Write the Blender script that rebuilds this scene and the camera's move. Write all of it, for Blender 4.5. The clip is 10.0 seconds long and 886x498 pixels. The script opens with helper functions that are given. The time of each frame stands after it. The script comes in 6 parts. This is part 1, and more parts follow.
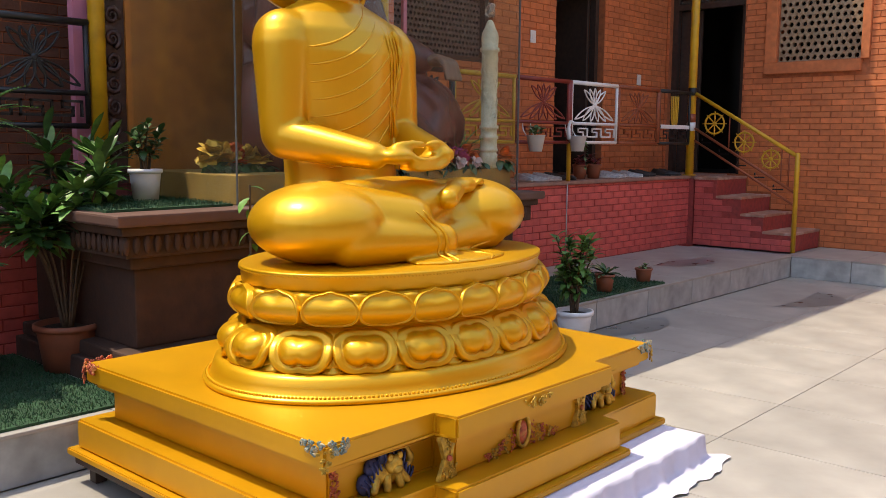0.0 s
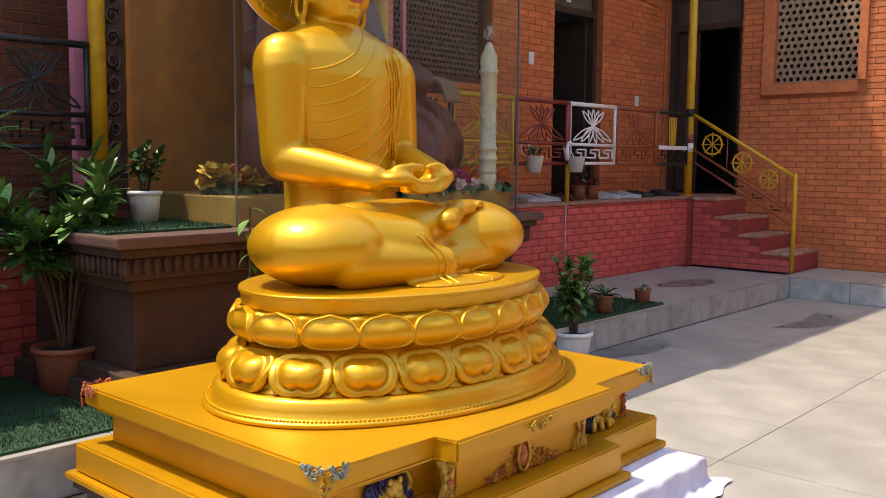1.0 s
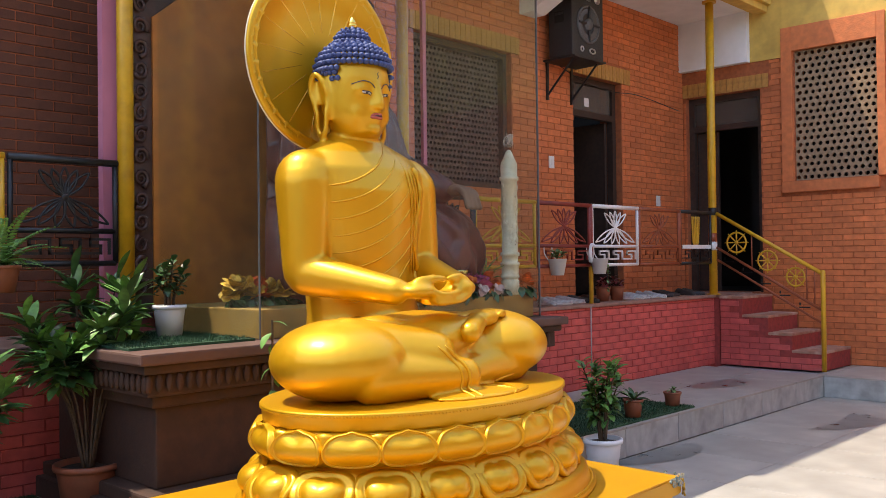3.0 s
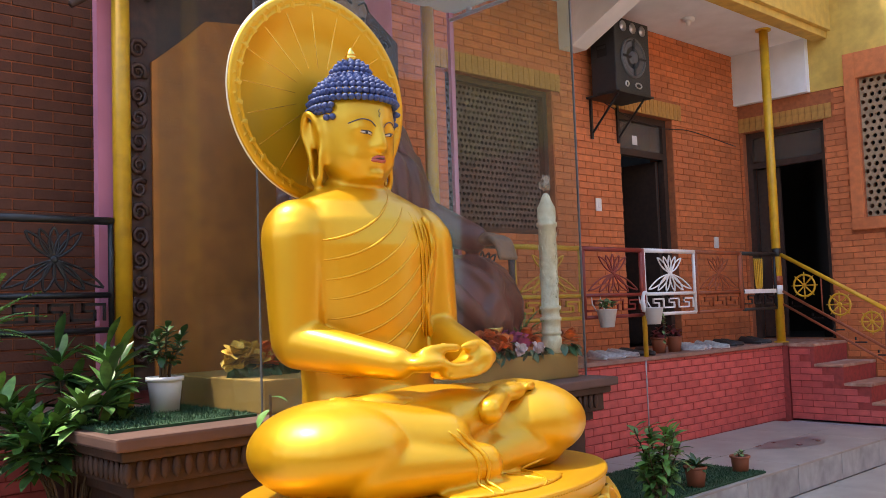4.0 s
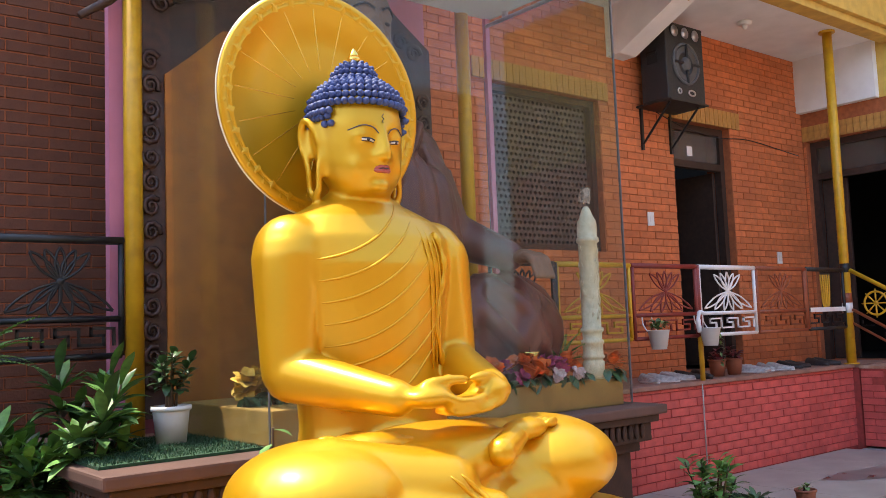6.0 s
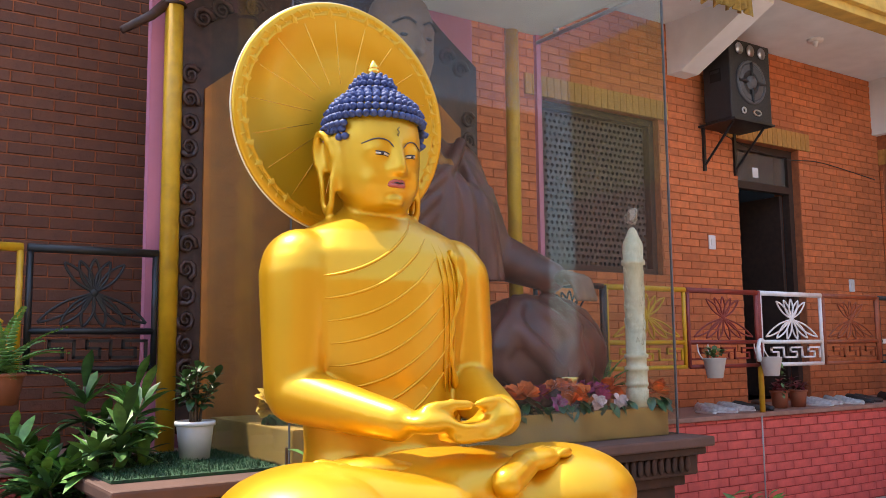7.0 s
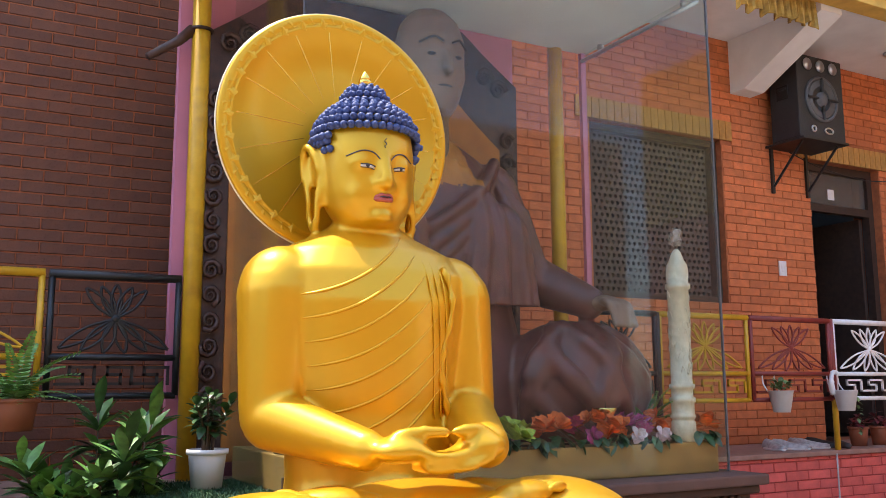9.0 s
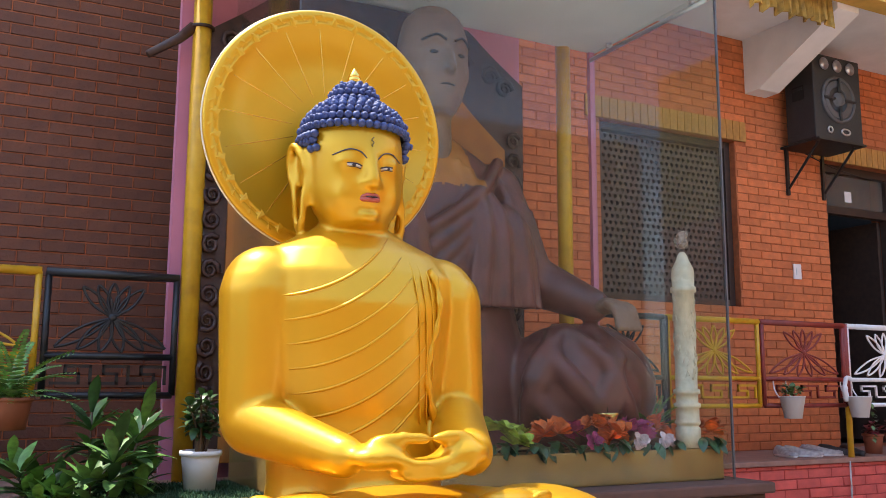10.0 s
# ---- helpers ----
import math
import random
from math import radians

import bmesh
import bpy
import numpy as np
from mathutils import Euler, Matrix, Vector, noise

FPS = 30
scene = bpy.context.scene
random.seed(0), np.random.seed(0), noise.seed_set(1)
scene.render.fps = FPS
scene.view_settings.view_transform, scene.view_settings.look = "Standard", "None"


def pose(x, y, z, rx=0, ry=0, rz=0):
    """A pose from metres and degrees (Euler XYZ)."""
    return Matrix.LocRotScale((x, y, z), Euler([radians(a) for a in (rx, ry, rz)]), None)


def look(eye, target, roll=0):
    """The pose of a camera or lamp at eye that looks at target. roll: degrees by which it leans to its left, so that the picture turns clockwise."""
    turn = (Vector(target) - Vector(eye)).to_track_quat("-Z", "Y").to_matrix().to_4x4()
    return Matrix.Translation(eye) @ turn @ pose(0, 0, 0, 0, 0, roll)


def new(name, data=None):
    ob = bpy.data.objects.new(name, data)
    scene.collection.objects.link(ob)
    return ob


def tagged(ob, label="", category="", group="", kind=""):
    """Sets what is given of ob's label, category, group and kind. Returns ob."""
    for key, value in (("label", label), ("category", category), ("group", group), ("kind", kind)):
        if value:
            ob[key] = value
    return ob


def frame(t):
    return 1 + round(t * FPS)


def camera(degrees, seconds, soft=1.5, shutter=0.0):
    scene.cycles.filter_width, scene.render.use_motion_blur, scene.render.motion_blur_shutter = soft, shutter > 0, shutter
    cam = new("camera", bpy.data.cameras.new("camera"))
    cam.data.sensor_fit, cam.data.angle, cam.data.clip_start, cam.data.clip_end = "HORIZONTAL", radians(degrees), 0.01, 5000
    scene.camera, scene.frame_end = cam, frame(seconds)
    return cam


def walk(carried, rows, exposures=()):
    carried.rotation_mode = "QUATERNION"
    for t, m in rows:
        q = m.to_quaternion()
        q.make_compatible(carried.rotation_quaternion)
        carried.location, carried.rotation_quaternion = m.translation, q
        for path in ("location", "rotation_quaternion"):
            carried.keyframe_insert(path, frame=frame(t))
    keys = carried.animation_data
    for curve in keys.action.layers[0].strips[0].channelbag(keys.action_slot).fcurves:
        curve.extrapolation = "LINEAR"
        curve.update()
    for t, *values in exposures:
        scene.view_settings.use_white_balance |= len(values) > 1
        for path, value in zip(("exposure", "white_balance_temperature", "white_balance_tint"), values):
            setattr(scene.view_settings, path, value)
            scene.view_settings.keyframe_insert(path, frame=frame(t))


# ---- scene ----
cam = camera(52.4, 10.0, 0.6)
# t, eye, target, roll
ROWS = [
    (0, (0.105, 0.347, 1.377), (-1.225, 1.822, 1.139), 0.5),
    (0.5, (0.092, 0.35, 1.385), (-1.235, 1.828, 1.15), 0.6),
    (1, (0.097, 0.344, 1.389), (-1.233, 1.825, 1.194), 0.5),
    (1.5, (0.076, 0.352, 1.399), (-1.26, 1.833, 1.257), 0.4),
    (2, (0.069, 0.361, 1.415), (-1.277, 1.838, 1.318), 0.1),
    (2.5, (0.101, 0.35, 1.421), (-1.261, 1.814, 1.386), -0.2),
    (3, (0.104, 0.364, 1.436), (-1.274, 1.813, 1.462), -0.7),
    (3.2, (0.111, 0.366, 1.43), (-1.272, 1.81, 1.487), -1.2),
    (4.3, (-0.264, 1.071, 1.525), (-1.755, 2.396, 1.676), -2.2),
    (4.5, (-0.274, 1.114, 1.529), (-1.781, 2.42, 1.687), -2.4),
    (5, (-0.262, 1.173, 1.529), (-1.789, 2.454, 1.695), -2.7),
    (6.5, (-0.33, 1.347, 1.518), (-1.915, 2.552, 1.709), -1.3),
    (7, (-0.288, 1.49, 1.521), (-1.931, 2.609, 1.744), -0.6),
    (7.5, (-0.241, 1.613, 1.513), (-1.912, 2.679, 1.779), -0.9),
    (8, (-0.193, 1.725, 1.497), (-1.878, 2.761, 1.794), -0.8),
    (8.5, (-0.198, 1.801, 1.479), (-1.887, 2.829, 1.781), -0.7),
    (9, (-0.28, 1.865, 1.484), (-2.017, 2.809, 1.785), -0.3),
    (9.5, (-0.309, 1.911, 1.49), (-2.066, 2.818, 1.79), 0.1),
    (10, (-0.286, 1.987, 1.498), (-2.045, 2.89, 1.799), 0.3),
]
walk(cam, [(t, look(eye, target, roll)) for t, eye, target, roll in ROWS], [(0.0, 1.60, 7300, 10), (1.0, 1.60, 7300, 10), (2.5, 1.78, 7100, 10), (4.4, 2.14, 6900, 10), (10.0, 2.24, 6600, 10)])

# ---- light ----
SUN_WAY = Vector((0.30, 0.25, -1.0)).normalized()
world = bpy.data.worlds.new("world")
scene.world = world
world.use_nodes = True
wn = world.node_tree
sky = wn.nodes.new("ShaderNodeTexSky")
sky.sky_type, sky.sun_disc = "NISHITA", False
sky.sun_elevation = math.asin(-SUN_WAY.z)
sky.sun_rotation = math.atan2(-SUN_WAY.x, -SUN_WAY.y)
wn.nodes["Background"].inputs[1].default_value = 0.15
wn.links.new(sky.outputs[0], wn.nodes["Background"].inputs[0])
sun = new("sun", bpy.data.lights.new("sun", "SUN"))
sun.data.energy, sun.data.angle, sun.data.color = 1.8, radians(0.6), (1.0, 0.92, 0.79)
sun.matrix_world = look((0, 0, 12), Vector((0, 0, 12)) + SUN_WAY)


# ---- materials ----
def material(name, colour, rough=0.6, metal=0.0, vary=0.12, scale=6.0, bump=0.15, bump_scale=90.0, rand=0.0, stain=None, stain_amount=0.35, stain_scale=1.6, coat=0.0):
    m = bpy.data.materials.new(name)
    m.use_nodes = True
    t = m.node_tree
    bsdf = t.nodes["Principled BSDF"]
    bsdf.inputs["Roughness"].default_value, bsdf.inputs["Metallic"].default_value = rough, metal
    bsdf.inputs["Coat Weight"].default_value, bsdf.inputs["Coat Roughness"].default_value = coat, 0.2
    co = t.nodes.new("ShaderNodeTexCoord")

    def noise_at(sc, detail=6.0):
        n = t.nodes.new("ShaderNodeTexNoise")
        n.inputs["Scale"].default_value, n.inputs["Detail"].default_value = sc, detail
        t.links.new(co.outputs["Object"], n.inputs["Vector"])
        return n

    def mix(kind, fac, a, b):
        n = t.nodes.new("ShaderNodeMix")
        n.data_type, n.blend_type = "RGBA", kind
        for key, v in ((0, fac), (6, a), (7, b)):
            if hasattr(v, "is_output"):
                t.links.new(v, n.inputs[key])
            elif key:
                n.inputs[key].default_value = (*v, 1) if len(v) == 3 else v
            else:
                n.inputs[key].default_value = v
        return n.outputs[2]

    def ramp(out, lo, hi):
        n = t.nodes.new("ShaderNodeMapRange")
        n.inputs["From Min"].default_value, n.inputs["From Max"].default_value = lo, hi
        t.links.new(out, n.inputs["Value"])
        return n.outputs[0]

    fine, coarse = noise_at(scale), noise_at(scale * 0.13, 3.0)
    dark = tuple(c * (1 - 2 * vary) for c in colour)
    light = tuple(min(1, c * (1 + vary)) for c in colour)
    col = mix("MIX", ramp(fine.outputs["Fac"], 0.3, 0.7), dark, light)
    col = mix("MULTIPLY", 0.5, col, mix("MIX", ramp(coarse.outputs["Fac"], 0.35, 0.65), (1 - vary,) * 3, (1 + vary,) * 3))
    if stain:
        st = noise_at(stain_scale, 8.0)
        mul = t.nodes.new("ShaderNodeMath")
        mul.operation = "MULTIPLY"
        mul.inputs[1].default_value = stain_amount
        t.links.new(ramp(st.outputs["Fac"], 0.52, 0.72), mul.inputs[0])
        col = mix("MIX", mul.outputs[0], col, stain)
    if rand:
        info = t.nodes.new("ShaderNodeObjectInfo")
        geo = t.nodes.new("ShaderNodeNewGeometry")
        add = t.nodes.new("ShaderNodeMath")
        add.operation = "ADD"
        t.links.new(info.outputs["Random"], add.inputs[0])
        t.links.new(geo.outputs["Random Per Island"], add.inputs[1])
        fr = t.nodes.new("ShaderNodeMath")
        fr.operation = "FRACT"
        t.links.new(add.outputs[0], fr.inputs[0])
        col = mix("MULTIPLY", 1.0, col, mix("MIX", fr.outputs[0], (1 - rand,) * 3, (1 + rand * 0.6,) * 3))
    t.links.new(col, bsdf.inputs["Base Color"])
    rr = t.nodes.new("ShaderNodeMapRange")
    rr.inputs["To Min"].default_value, rr.inputs["To Max"].default_value = rough * 0.85, min(1, rough * 1.2)
    t.links.new(fine.outputs["Fac"], rr.inputs["Value"])
    t.links.new(rr.outputs[0], bsdf.inputs["Roughness"])
    if bump:
        b = t.nodes.new("ShaderNodeBump")
        b.inputs["Strength"].default_value, b.inputs["Distance"].default_value = bump, 0.004
        t.links.new(noise_at(bump_scale).outputs["Fac"], b.inputs["Height"])
        t.links.new(b.outputs[0], bsdf.inputs["Normal"])
    return m


GOLD = material("gold_paint", (0.68, 0.352, 0.008), 0.37, 0.55, 0.02, 3.0, 0.012, 60, coat=0.2)
GOLD_FLAT = material("gold_plinth_paint", (0.58, 0.285, 0.006), 0.38, 0.35, 0.05, 4.0, 0.06, 50, stain=(0.52, 0.25, 0.01), stain_amount=0.3)
GOLD_SHINY = material("bright_gold", (0.9, 0.6, 0.12), 0.2, 1.0, 0.05, 30, 0.05)
HAIR = material("blue_curls", (0.042, 0.064, 0.185), 0.55, 0, 0.12, 60, 0.1)
LIPS = material("pink_lip_paint", (0.42, 0.075, 0.045), 0.4, 0, 0.05)
EYE_WHITE = material("white_eye_paint", (0.60, 0.52, 0.42), 0.4, 0, 0.03)
EYE_DARK = material("dark_line_paint", (0.03, 0.02, 0.02), 0.4, 0, 0.03)
BROW = material("blue_brow_paint", (0.03, 0.035, 0.08), 0.4, 0, 0.03)
HALO_EDGE = material("pale_gold_edge", (0.8, 0.68, 0.45), 0.4, 0.3, 0.05)
ORN_TEAL = material("teal_ornament_paint", (0.22, 0.30, 0.28), 0.5, 0.1, 0.4, 40, 0.3, stain=(0.6, 0.35, 0.1), stain_amount=0.9, stain_scale=40)
ORN_RED = material("red_ornament_paint", (0.5, 0.10, 0.05), 0.5, 0.1, 0.3, 40, 0.3, stain=(0.7, 0.42, 0.1), stain_amount=0.8, stain_scale=30)
ORN_GOLD = material("ornament_gold", (0.55, 0.34, 0.05), 0.4, 0.6, 0.3, 40, 0.3)
ORN_BLUE = material("blue_ornament_paint", (0.03, 0.04, 0.14), 0.5, 0.1, 0.3, 40, 0.3)
CLOTH = material("white_cloth", (0.55, 0.53, 0.63), 0.85, 0, 0.04, 10, 0.15, 300)
BRICK = material("orange_brick", (0.62, 0.180, 0.060), 0.75, 0, 0.10, 14, 0.9, 60, rand=0.15, stain=(0.42, 0.115, 0.044), stain_amount=0.5, stain_scale=1.2)
BRICK_JOINT = material("orange_mortar", (0.38, 0.11, 0.04), 0.85, 0, 0.15, 20, 0.4)
# redder, much darker copy of the brick: the wall end's shade is in it
BRICK_SHADED = material("shaded_red_brick", (0.145, 0.050, 0.024), 0.75, 0, 0.10, 14, 0.9, 60, rand=0.15, stain=(0.085, 0.027, 0.012), stain_amount=0.5)
BRICK_SHADED_JOINT = material("shaded_red_mortar", (0.075, 0.024, 0.012), 0.85, 0, 0.15, 20, 0.4)
BRICK_RED = material("red_painted_brick", (0.60, 0.105, 0.090), 0.6, 0, 0.12, 10, 0.4, 60, rand=0.12, stain=(0.34, 0.055, 0.045), stain_amount=0.6)
BRICK_RED_JOINT = material("red_painted_mortar", (0.33, 0.05, 0.042), 0.75, 0, 0.15, 20, 0.4)
LINTEL = material("ochre_lintel", (0.50, 0.25, 0.06), 0.75, 0, 0.15, 15, 0.3, rand=0.1)
YELLOW = material("yellow_gloss_paint", (0.62, 0.34, 0.015), 0.4, 0, 0.08, 12, 0.1, stain=(0.35, 0.18, 0.02), stain_amount=0.5, stain_scale=9)
# ochre made dimmer: the ledge's shade behind glass is in this colour
OCHRE = material("shaded_ochre_paint", (0.34, 0.19, 0.045), 0.6, 0, 0.12, 8, 0.2, stain=(0.22, 0.12, 0.04), stain_amount=0.5)
YELLOW_WALL = material("yellow_wall_paint", (0.62, 0.40, 0.09), 0.75, 0, 0.1, 8, 0.2)
BLACK = material("black_metal_paint", (0.018, 0.018, 0.02), 0.42, 0.2, 0.2, 20, 0.1)
WHITE = material("white_metal_paint", (0.76, 0.74, 0.72), 0.5, 0, 0.05, 20, 0.05, stain=(0.4, 0.3, 0.22), stain_amount=0.25, stain_scale=20)
RED = material("dark_red_metal_paint", (0.23, 0.03, 0.022), 0.45, 0, 0.1, 20, 0.1)
RUST = material("red_brown_metal_paint", (0.30, 0.07, 0.025), 0.5, 0, 0.15, 20, 0.1)
PLASTER = material("white_ceiling_paint", (0.76, 0.76, 0.76), 0.85, 0, 0.04, 5, 0.15, stain=(0.6, 0.58, 0.54), stain_amount=0.3)
# tan picked for warm bounce from the unseen walls
BOUNCE_TAN = material("tan_bounce_wall", (0.36, 0.19, 0.10), 0.85, 0, 0.1, 4, 0.2, stain=(0.27, 0.14, 0.08), stain_amount=0.5)
PINK = material("pink_wall_paint", (0.56, 0.20, 0.28), 0.7, 0, 0.06, 4, 0.1)
MARBLE = material("grey_white_marble", (0.345, 0.32, 0.285), 0.5, 0, 0.12, 3.0, 0.06, 40, rand=0.10, stain=(0.31, 0.30, 0.275), stain_amount=0.5, stain_scale=2.2)
MARBLE_SIDE = material("weathered_marble", (0.42, 0.43, 0.41), 0.55, 0, 0.2, 5.0, 0.15, 40, rand=0.12, stain=(0.2, 0.2, 0.18), stain_amount=0.6, stain_scale=4)
JOINT = material("grey_joint", (0.33, 0.33, 0.32), 0.8, 0, 0.15, 20, 0.3)
WET = material("damp_marble", (0.17, 0.175, 0.165), 0.28, 0, 0.2, 6, 0.02, 30)
TURF = material("green_turf", (0.018, 0.066, 0.024), 0.85, 0, 0.3, 60, 0.6, 250)
STONE = material("carved_brown_stone", (0.058, 0.026, 0.015), 0.75, 0, 0.2, 12, 0.5, 50, stain=(0.04, 0.02, 0.013), stain_amount=0.6, stain_scale=5)
STONE_TOP = material("pinkish_sandstone", (0.105, 0.052, 0.038), 0.7, 0, 0.15, 8, 0.2, stain=(0.15, 0.07, 0.05), stain_amount=0.5)
STEP = material("worn_step_cement", (0.42, 0.22, 0.15), 0.75, 0, 0.15, 10, 0.3, stain=(0.55, 0.45, 0.38), stain_amount=0.7, stain_scale=5)
VERANDA = material("veranda_floor", (0.30, 0.17, 0.13), 0.6, 0, 0.15, 8, 0.2)
# near-black: room shade put into the colour; also the speaker's handle
DARK = material("shade_and_handle_black", (0.012, 0.010, 0.009), 0.9, 0, 0.2, 5, 0.1)
DOOR_WOOD = material("dark_door_wood", (0.045, 0.025, 0.018), 0.55, 0, 0.2, 25, 0.2)
JALI = material("brown_lattice", (0.30, 0.20, 0.12), 0.75, 0, 0.15, 20, 0.3)
JALI_DARK = material("dark_lattice", (0.085, 0.06, 0.05), 0.7, 0, 0.2, 20, 0.3)
SPEAKER_BLACK = material("black_speaker_vinyl", (0.022, 0.022, 0.024), 0.55, 0, 0.2, 60, 0.4, 300)
GREY_CONE = material("grey_speaker_cone", (0.10, 0.10, 0.105), 0.5, 0.1, 0.1, 30, 0.1)
SILVER = material("silver_trim", (0.6, 0.6, 0.62), 0.3, 0.9, 0.05, 30, 0.05)
TERRACOTTA = material("terracotta_plastic", (0.26, 0.08, 0.038), 0.6, 0, 0.12, 10, 0.15)
WHITE_POT = material("white_pot_plastic", (0.74, 0.74, 0.74), 0.45, 0, 0.04, 10, 0.05, stain=(0.45, 0.42, 0.38), stain_amount=0.2, stain_scale=8)
SOIL = material("soil", (0.04, 0.025, 0.015), 0.95, 0, 0.4, 40, 0.8)
LEAF = material("green_leaf", (0.11, 0.25, 0.05), 0.5, 0, 0.25, 30, 0.1, rand=0.45)
LEAF_DARK = material("dark_green_leaf", (0.035, 0.095, 0.026), 0.38, 0, 0.25, 30, 0.1, rand=0.4)
LEAF_PALE = material("pale_leaf", (0.14, 0.24, 0.08), 0.5, 0, 0.25, 60, 0.1, rand=0.4)
LEAF_RED = material("red_leaf", (0.16, 0.022, 0.03), 0.5, 0, 0.25, 30, 0.1, rand=0.3)
STEM = material("brown_stem", (0.10, 0.065, 0.04), 0.8, 0, 0.2, 30, 0.3)
ROBE = material("maroon_robe", (0.125, 0.036, 0.030), 0.42, 0, 0.2, 8, 0.2)
THRONE = material("dark_carved_wood", (0.055, 0.022, 0.016), 0.5, 0, 0.25, 20, 0.3)
SILK = material("orange_silk", (0.40, 0.135, 0.018), 0.55, 0, 0.12, 8, 0.15, stain=(0.22, 0.07, 0.012), stain_amount=0.5)
SKIN = material("painted_skin", (0.21, 0.12, 0.08), 0.5, 0, 0.10, 12, 0.1)
IVORY = material("ivory_candle", (0.66, 0.56, 0.40), 0.5, 0, 0.12, 25, 0.25)
BRASS = material("brass", (0.7, 0.48, 0.16), 0.25, 1.0, 0.05)
PETAL_O = material("orange_fabric_petals", (0.75, 0.14, 0.02), 0.7, 0, 0.2, 40, 0.2, rand=0.3)
PETAL_Y = material("yellow_fabric_petals", (0.70, 0.42, 0.06), 0.7, 0, 0.2, 40, 0.2, rand=0.3)
PETAL_G = material("lime_fabric_petals", (0.42, 0.52, 0.06), 0.7, 0, 0.2, 40, 0.2, rand=0.3)
PETAL_P = material("magenta_fabric_petals", (0.42, 0.04, 0.16), 0.7, 0, 0.2, 40, 0.2, rand=0.3)
PETAL_W = material("pale_pink_fabric_petals", (0.75, 0.55, 0.55), 0.7, 0, 0.2, 40, 0.2, rand=0.2)
SHOE = material("pale_shoe", (0.45, 0.44, 0.43), 0.7, 0, 0.2, 30, 0.2)
SHOE_DARK = material("dark_shoe", (0.03, 0.025, 0.025), 0.6, 0, 0.2, 30, 0.2)
SHEET = material("corrugated_ochre_fringe", (0.45, 0.27, 0.05), 0.7, 0, 0.25, 15, 0.4)


def glass_material(name, tint=(0.93, 0.97, 0.95), film=0.012):
    m = bpy.data.materials.new(name)
    m.use_nodes = True
    t = m.node_tree
    t.nodes.remove(t.nodes["Principled BSDF"])
    clear = t.nodes.new("ShaderNodeBsdfTransparent")
    clear.inputs[0].default_value = (*tint, 1)
    gloss = t.nodes.new("ShaderNodeBsdfGlossy")
    gloss.inputs["Roughness"].default_value = 0.01
    # thin warm diffuse film, a painted haze over whatever lies behind
    haze = t.nodes.new("ShaderNodeBsdfDiffuse")
    haze.inputs[0].default_value = (0.6, 0.48, 0.40, 1)
    lw = t.nodes.new("ShaderNodeLayerWeight")
    pw = t.nodes.new("ShaderNodeMath")
    pw.operation, pw.inputs[1].default_value = "POWER", 4.0
    t.links.new(lw.outputs["Facing"], pw.inputs[0])
    fres = t.nodes.new("ShaderNodeMapRange")
    fres.inputs["To Min"].default_value, fres.inputs["To Max"].default_value = 0.012, 0.4
    t.links.new(pw.outputs[0], fres.inputs["Value"])
    a, b = t.nodes.new("ShaderNodeMixShader"), t.nodes.new("ShaderNodeMixShader")
    t.links.new(fres.outputs[0], a.inputs[0])
    t.links.new(clear.outputs[0], a.inputs[1])
    t.links.new(gloss.outputs[0], a.inputs[2])
    co = t.nodes.new("ShaderNodeTexCoord")
    n = t.nodes.new("ShaderNodeTexNoise")
    n.inputs["Scale"].default_value = 2.0
    t.links.new(co.outputs["Object"], n.inputs["Vector"])
    mr = t.nodes.new("ShaderNodeMapRange")
    mr.inputs["To Min"].default_value, mr.inputs["To Max"].default_value = film * 0.4, film * 1.6
    t.links.new(n.outputs["Fac"], mr.inputs["Value"])
    t.links.new(mr.outputs[0], b.inputs[0])
    t.links.new(a.outputs[0], b.inputs[1])
    t.links.new(haze.outputs[0], b.inputs[2])
    t.links.new(b.outputs[0], t.nodes["Material Output"].inputs[0])
    return m


GLASS = glass_material("hazy_clear_glass")


# ---- mesh helpers ----
def finish(ob, smooth):
    if smooth:
        for p in ob.data.polygons:
            p.use_smooth = True
    return ob


def obj(name, bm, mats, smooth=False):
    me = bpy.data.meshes.new(name)
    bmesh.ops.recalc_face_normals(bm, faces=bm.faces)
    bm.to_mesh(me)
    bm.free()
    for m in mats if isinstance(mats, (list, tuple)) else [mats]:
        me.materials.append(m)
    return finish(new(name, me), smooth)


def part(name, bm, mats, parent, label="", smooth=False):
    ob = obj(name, bm, mats, smooth)
    ob.parent = parent
    if label:
        ob["label"] = label
    return ob


def thing(name, label, category, at=None, group="", kind=""):
    ob = tagged(new(name), label, category, group, kind)
    if at is not None:
        ob.matrix_basis = at if isinstance(at, Matrix) else Matrix.Translation(at)
    return ob


def box(bm, lo, hi, bevel=0.0, mat=0):
    vs = [bm.verts.new((x, y, z)) for z in (lo[2], hi[2]) for y in (lo[1], hi[1]) for x in (lo[0], hi[0])]
    fs = [bm.faces.new([vs[i] for i in f]) for f in ((0, 2, 3, 1), (4, 5, 7, 6), (0, 1, 5, 4), (2, 6, 7, 3), (0, 4, 6, 2), (1, 3, 7, 5))]
    for f in fs:
        f.material_index = mat
    if bevel:
        es = {e for f in fs for e in f.edges}
        r = bmesh.ops.bevel(bm, geom=list(es), offset=bevel, segments=2, affect="EDGES", profile=0.6)
        for f in r["faces"]:
            f.material_index = mat
    return bm


def boxes(*items, bevel=0.0):
    bm = bmesh.new()
    for lo, hi in items:
        box(bm, lo, hi, bevel)
    return bm


